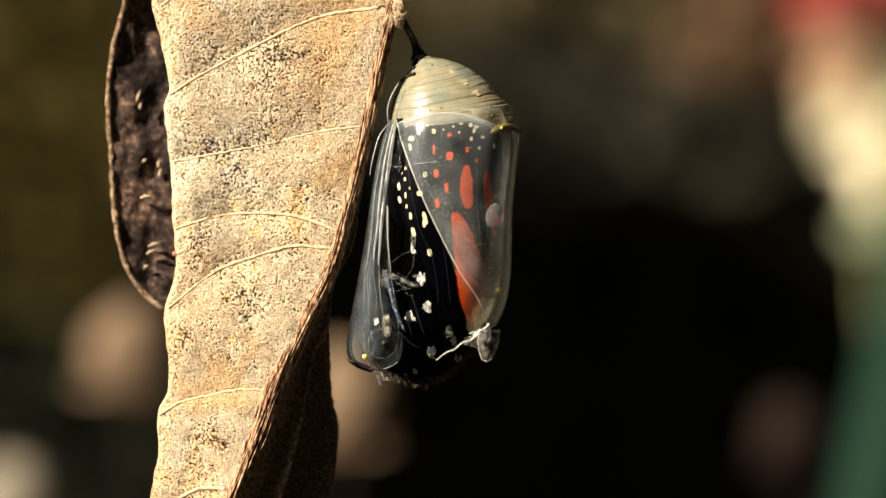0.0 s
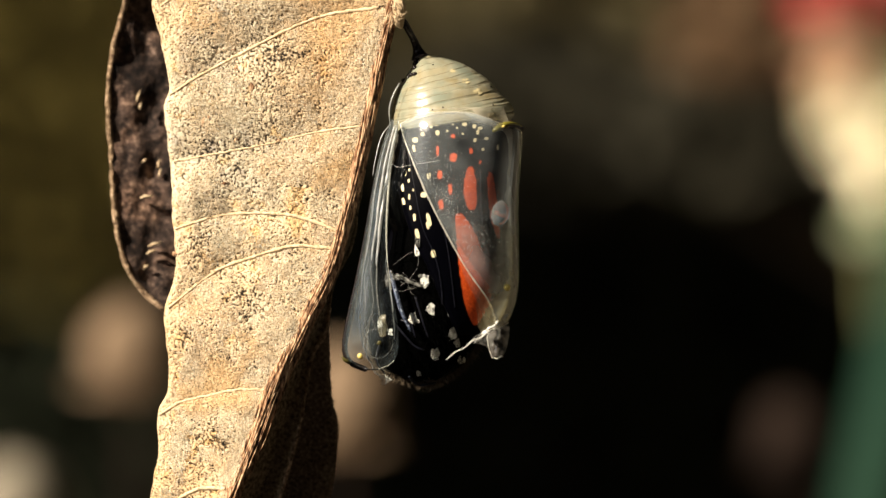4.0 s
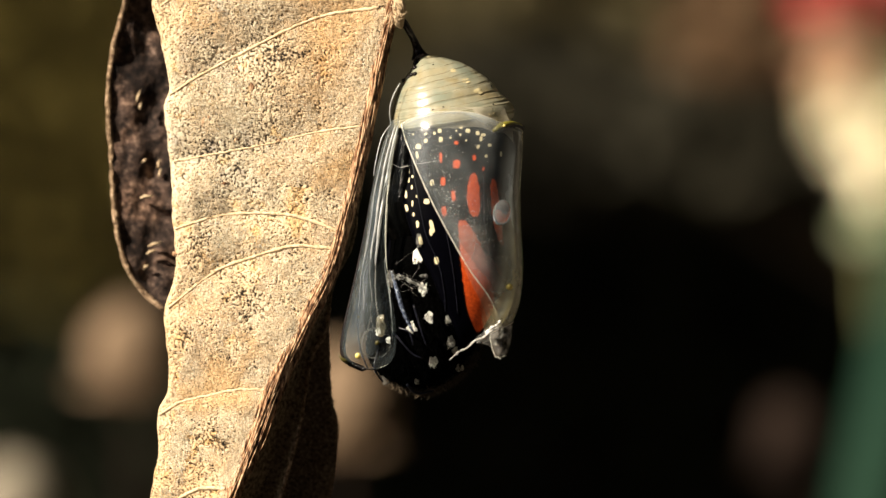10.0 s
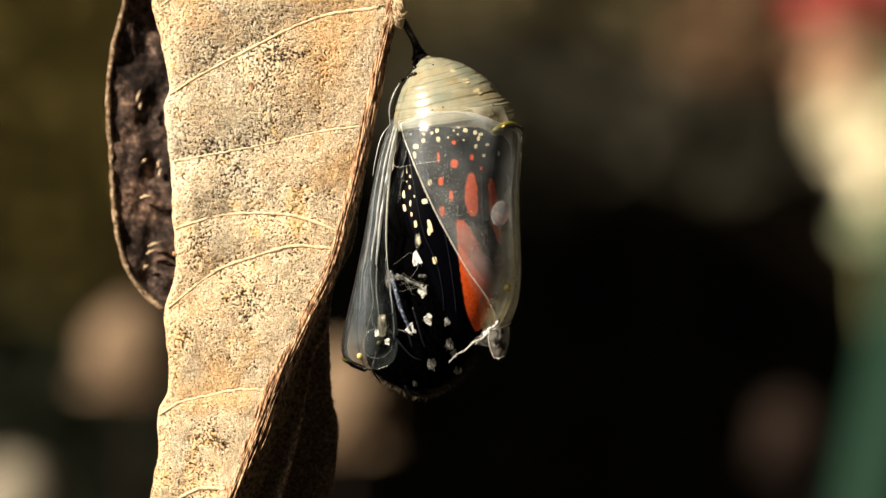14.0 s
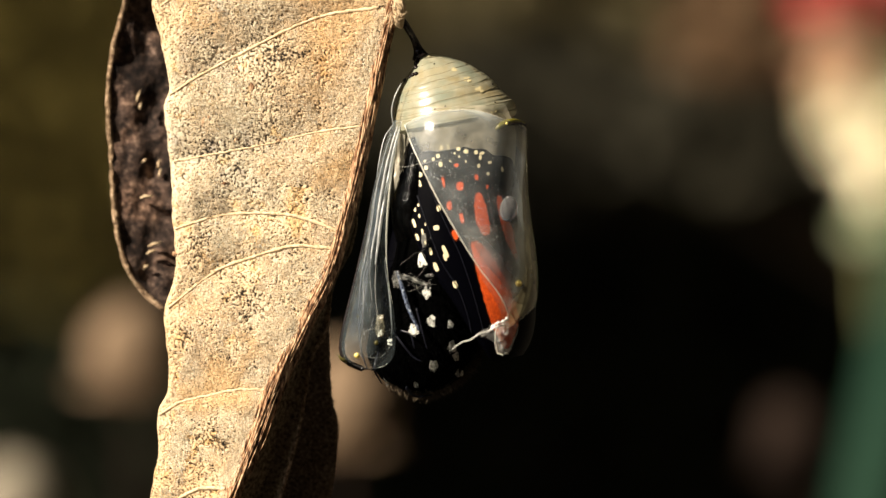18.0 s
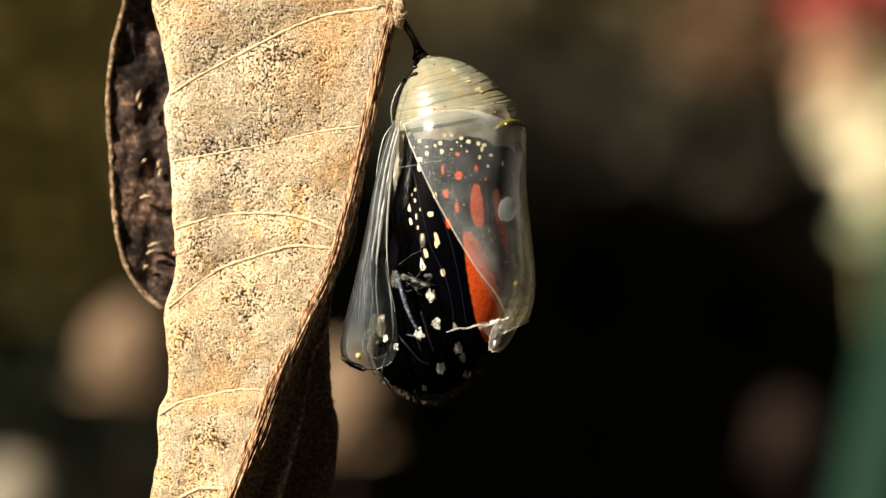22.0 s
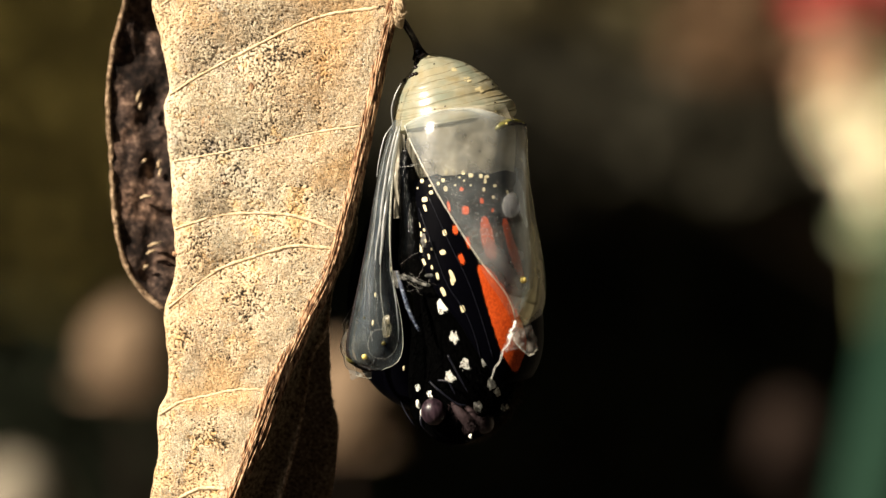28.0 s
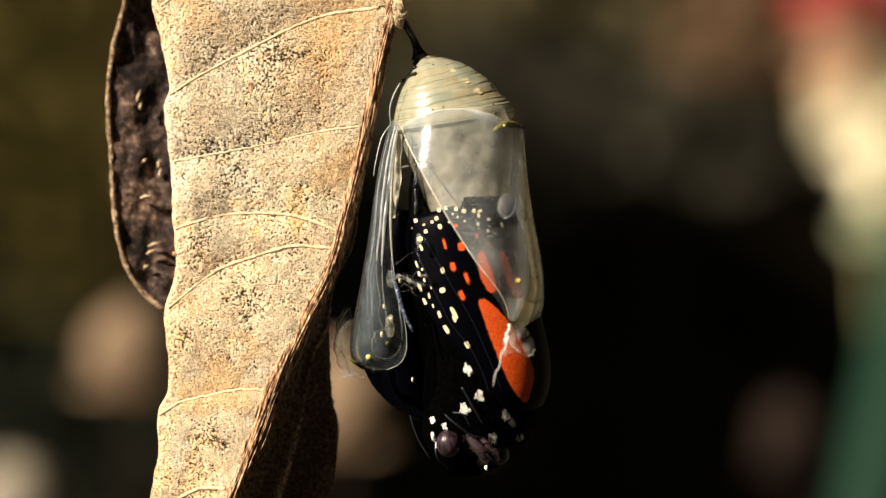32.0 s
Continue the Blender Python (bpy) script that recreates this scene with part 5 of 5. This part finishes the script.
for stops in (((716, 262), (728, 330), (742, 400), (764, 452), (774, 500), (776, 535)), ((735, 240), (758, 330), (778, 400), (790, 470), (798, 540)), ((842, 300), (846, 400), (868, 500))):
    pts = smooth_line([(u, v, 0) for u, v in stops], 24)
    pts = [wing_point(784 + p.x / STEP, 441 - (p.z - HIGH) / STEP, 0.095) for p in pts]
    part("wing_vein", tube(pts, 0.00004, 6), leg_mat, wing, "thin dark vein")

# far forewing, behind the body
FARW = [(300, 640, 690), (420, 598, 690), (520, 590, 700), (600, 612, 712), (650, 655, 722), (672, 690, 728)]
rows = []
for i in range(31):
    v = 300 + 372 * i / 30
    l, r = curve_at(FARW, v)
    rows.append([grid(l + (r - l) * j / 12, v, 1.2 - 2.2 * math.sin(math.pi * j / 12 * 0.8) + 0.1 * noise.noise(Vector((j / 3, v / 40, 3)))) for j in range(13)])
far_wing = thicken(part("far_forewing", sheet(rows), black_wing, butterfly, "black far forewing", grid(700, 450, 1)), 0.08)
for u, v in ((640, 470), (650, 500), (636, 520), (660, 560), (690, 600), (655, 445), (668, 425), (690, 640)):
    part("white_spot", ball(grid(u, v, -0.7), (0.00015, 0.0003, 0.0003), 8, 6), white_wing, far_wing, "cream white spot")

# ---- movement: seconds, then grid steps to the right and down, and degrees ----
DROP = [(0, 0), (0.5, 2), (1.5, 4), (2.5, 1.5), (3.1, 1.5), (3.5, 6), (5.5, 13), (7, 13), (8, 10), (9, 6), (9.5, 6), (10, 13), (10.5, 8), (11, 7), (11.5, 15), (12, 16), (13, 13), (14.5, 10), (16.5, 24), (18, 25), (19, 24), (19.5, 19), (20, 18), (21, 21), (21.5, 16), (22, 22), (23, 24), (24, 24), (25, 21), (25.5, 19), (27.5, 21), (28, 24), (29, 21.5), (29.5, 21), (30, 12), (30.5, 7), (31.5, 8), (32, 13)]
MASK_X = [(0, 0), (0.5, -3), (3, -3), (3.5, -7), (5.5, -13), (7, -11), (8, -6), (9, -4), (9.5, -6), (10, -15), (10.5, -7), (11, -4), (11.5, -12), (12, -14), (14.5, -11), (16.5, -19), (19, -18), (20, -16), (21, -17), (21.5, -11), (22, -15), (23, -18), (24, -17), (25.5, -12), (27.5, -6), (28, -4), (29.5, -1), (30, 9), (30.5, 12), (31.5, 9), (32, 5)]
DORSAL = [(0, 0), (3, 0.3), (5.5, 3.6), (7, 2.8), (9, 1.4), (10, 2.6), (11, 2.0), (12, 3.0), (14.5, 2.4), (16.5, 6.2), (18, 6.2), (19, 4.8), (20, 3.6), (21, 4.6), (22, 5.8), (23, 6.4), (25.5, 6.2), (27.5, 8.4), (28, 9.2), (29.5, 9.3), (30, 9.2), (32, 10.6)]
FLAP = [(0, 5, 0, 0), (3, 7.7, 0, 0), (6, 0, 0, 0), (8, 0, 0, 0), (10, 6, 0, 0), (12, 4, 0, 0), (14.5, 9, 0, 0), (16.5, -1, -0.8, 0), (19, -5, -0.8, 0), (20, -25, -0.5, 0), (21, -20, -0.3, 0), (22, -20, -0.3, 0), (23, 5, 0, 0), (24, 9, 0, 0), (25, 14, 0, 0), (28, 33, 1.2, 10), (30, 37, 1.7, 12), (32, 42, 1.9, 14)]
FRONT = [(0, 0), (22, 0), (23, 1.0), (25.5, 1.0), (27.5, 1.8), (28, 1.9), (30, 2.2), (32, 3.0)]
FAR_PLATE = [(0, 9.5), (20, 9.5), (24, 8.0), (25.5, 1.0), (27.5, 0), (29, 0.2), (30, -0.6), (32, -1.2)]
BODY = [(0, 0, 0, 0), (0.5, 4, 0, 0), (3, 0, 4, 0), (3.5, 4, 4, 0), (5.5, 8, 3, 0), (7, 5, 8, 0), (9, 2, 15, 0), (10, 3, 18, 0), (11, 4, 15, 0), (12, 5, 17, 0), (14.5, 1, 22, -1), (16.5, 10, 21, -1), (19, 5, 27, -4), (20, 3, 34, -3), (21, 4, 32, -2), (21.5, 5, 22, -1), (22, 16, 29, 0), (22.5, 25, 34, 0), (23, 28, 42, 0), (24, 31, 47, 0)]
BODY += [(25.5, 37, 64, 1), (27.5, 59, 95, 9), (28, 66, 99, 11), (29, 72, 104, 11.5), (29.5, 74, 106, 11.5), (30, 82, 118, 12), (30.5, 87, 134, 12), (31, 91, 141, 12), (31.5, 93, 146, 12), (32, 91, 154, 12)]
WING = [(0, 0, 0, 0), (0.5, 3, 0, 0), (3, 2, 0, 0), (3.5, 4, 0, 0), (5.5, 13, 16, 0.5), (6.5, 15, 19, 0.5), (8, 11, 12, 0.5), (9, 7, 9, 0), (10, 12, 14, 0), (11, 4, 11, 0), (12, 13, 14, 0.5), (13, 10, 13, 0.5), (14.5, 9, 14, 1), (16.5, 42, 54, 8.5), (17.5, 45, 57, 9), (19, 42, 52, 8.5), (19.5, 32, 46, 6), (20, 21, 38, 4), (20.5, 18, 35, 3)]
WING += [(21, 18, 35, 3), (21.5, 13, 31, 2.5), (22, 23, 35, 2.5), (23, 27, 40, 2.5), (24, 27, 41, 2.5), (25.5, 27, 51, 2.5), (27.5, 42, 83, 7), (28, 57, 97, 10), (29.5, 60, 101, 10.5), (30, 49, 109, 11), (30.5, 41, 116, 10), (31.5, 41, 130, 10.5), (32, 65, 159, 15)]
HEAD = [(0, -46, 4.2), (19, -46, 4.2), (21.5, -40, 3.6), (22.5, -18, 1.4), (23.5, 0, 0), (32, 0, 0)]
FAR_WING = [(0, 64, 0), (16, 66, 20), (22, 66, 30), (24, 62, 40), (25.5, 48, 45), (27.5, 28, 50), (28, 25, 52), (29.5, 27, 58), (30.5, 36, 66), (32, 40, 72)]


def level(stops, t):
    """Straight between the stops."""
    return [float(np.interp(t, [s[0] for s in stops], [s[c] for s in stops])) for c in range(1, len(stops[0]))]


def moved(at, du, dv, degrees):
    """World pose of a thing whose rest origin is the grid point at."""
    return Matrix.Translation(grid(at[0] + du, at[1] + dv)) @ turn(degrees)


def tilt(degrees):
    """Leans a skin towards the lens about the upper seam, in the chrysalis's space."""
    hinge = grid(800, 225, -4.6) - grid(*PIVOT)
    return Matrix.Translation(hinge) @ Matrix.Rotation(radians(-degrees), 4, "X") @ Matrix.Translation(-hinge)


def skin(t):
    """Pose of the front skin in the chrysalis's space: it opens at the slit's top and is pushed out by the wings."""
    hinge = grid(714, 225) - grid(*PIVOT)
    wide = Matrix.Translation(hinge) @ turn(level(FRONT, t)[0]) @ Matrix.Translation(-hinge)
    return turn(level(DROP, t)[0] / 24 * 1.4) @ wide @ tilt(level(WING, t)[1] / 160 * 8.0)


def motions():
    times = sorted({r[0] for table in (DROP, MASK_X, DORSAL, FLAP, BODY, WING) for r in table})
    def swing(t):
        return level(DROP, t)[0] / 24 * 2.6
    def slide(t):
        return level(DROP, t)[0] / 24 * 1.4
    hang = Matrix.Translation(ORIGIN[chrysalis.name])
    walk(chrysalis, [(t, hang @ turn(swing(t))) for t in times])
    walk(droplet, [(t, hang @ turn(swing(t)) @ skin(t)) for t in times])

    def on(ob, angle):
        rest = Matrix.Translation(ob.location.copy())
        walk(ob, [(t, rest @ turn(angle(t))) for t in times])

    def push(t):
        """The wings press the front skin towards the lens as they slide down."""
        return tilt(level(WING, t)[1] / 160 * 8.0)
    walk(front, [(t, skin(t)) for t in times])
    on(dorsal, lambda t: level(DORSAL, t)[0])
    on(side_skin, lambda t: level(DORSAL, t)[0] * 0.75)
    on(mask, lambda t: math.degrees(level(MASK_X, t)[0] / 440) - swing(t) * 1.3)
    on(far_case, lambda t: level(FAR_PLATE, t)[0] - swing(t))
    flap_rest = flap.location.copy()
    def flap_at(t):
        spin, lean, down = level(FLAP, t)
        return turn(slide(t) + lean) @ push(t) @ Matrix.Translation(flap_rest + Vector((0, 0, -down * STEP))) @ turn(spin)
    walk(flap, [(t, flap_at(t)) for t in times])

    walk(butterfly, [(t, moved(BODY_AT, *level(BODY, t))) for t in times])
    walk(wing, [(t, moved(BODY_AT, *level(BODY, t)).inverted() @ moved(WING_AT, *level(WING, t))) for t in times])
    def far_at(t):
        du, dv = level(FAR_WING, t)
        return moved(BODY_AT, *level(BODY, t)).inverted() @ Matrix.Translation(grid(700 + du, 450 + dv, 1))
    head_rest = head.location.copy()
    def head_at(t):
        dv, dy = level(HEAD, t)
        return Matrix.Translation(head_rest + Vector((0, dy * 0.001, -dv * STEP)))
    walk(head, [(t, head_at(t)) for t in times])
    walk(far_wing, [(t, far_at(t)) for t in times])


motions()
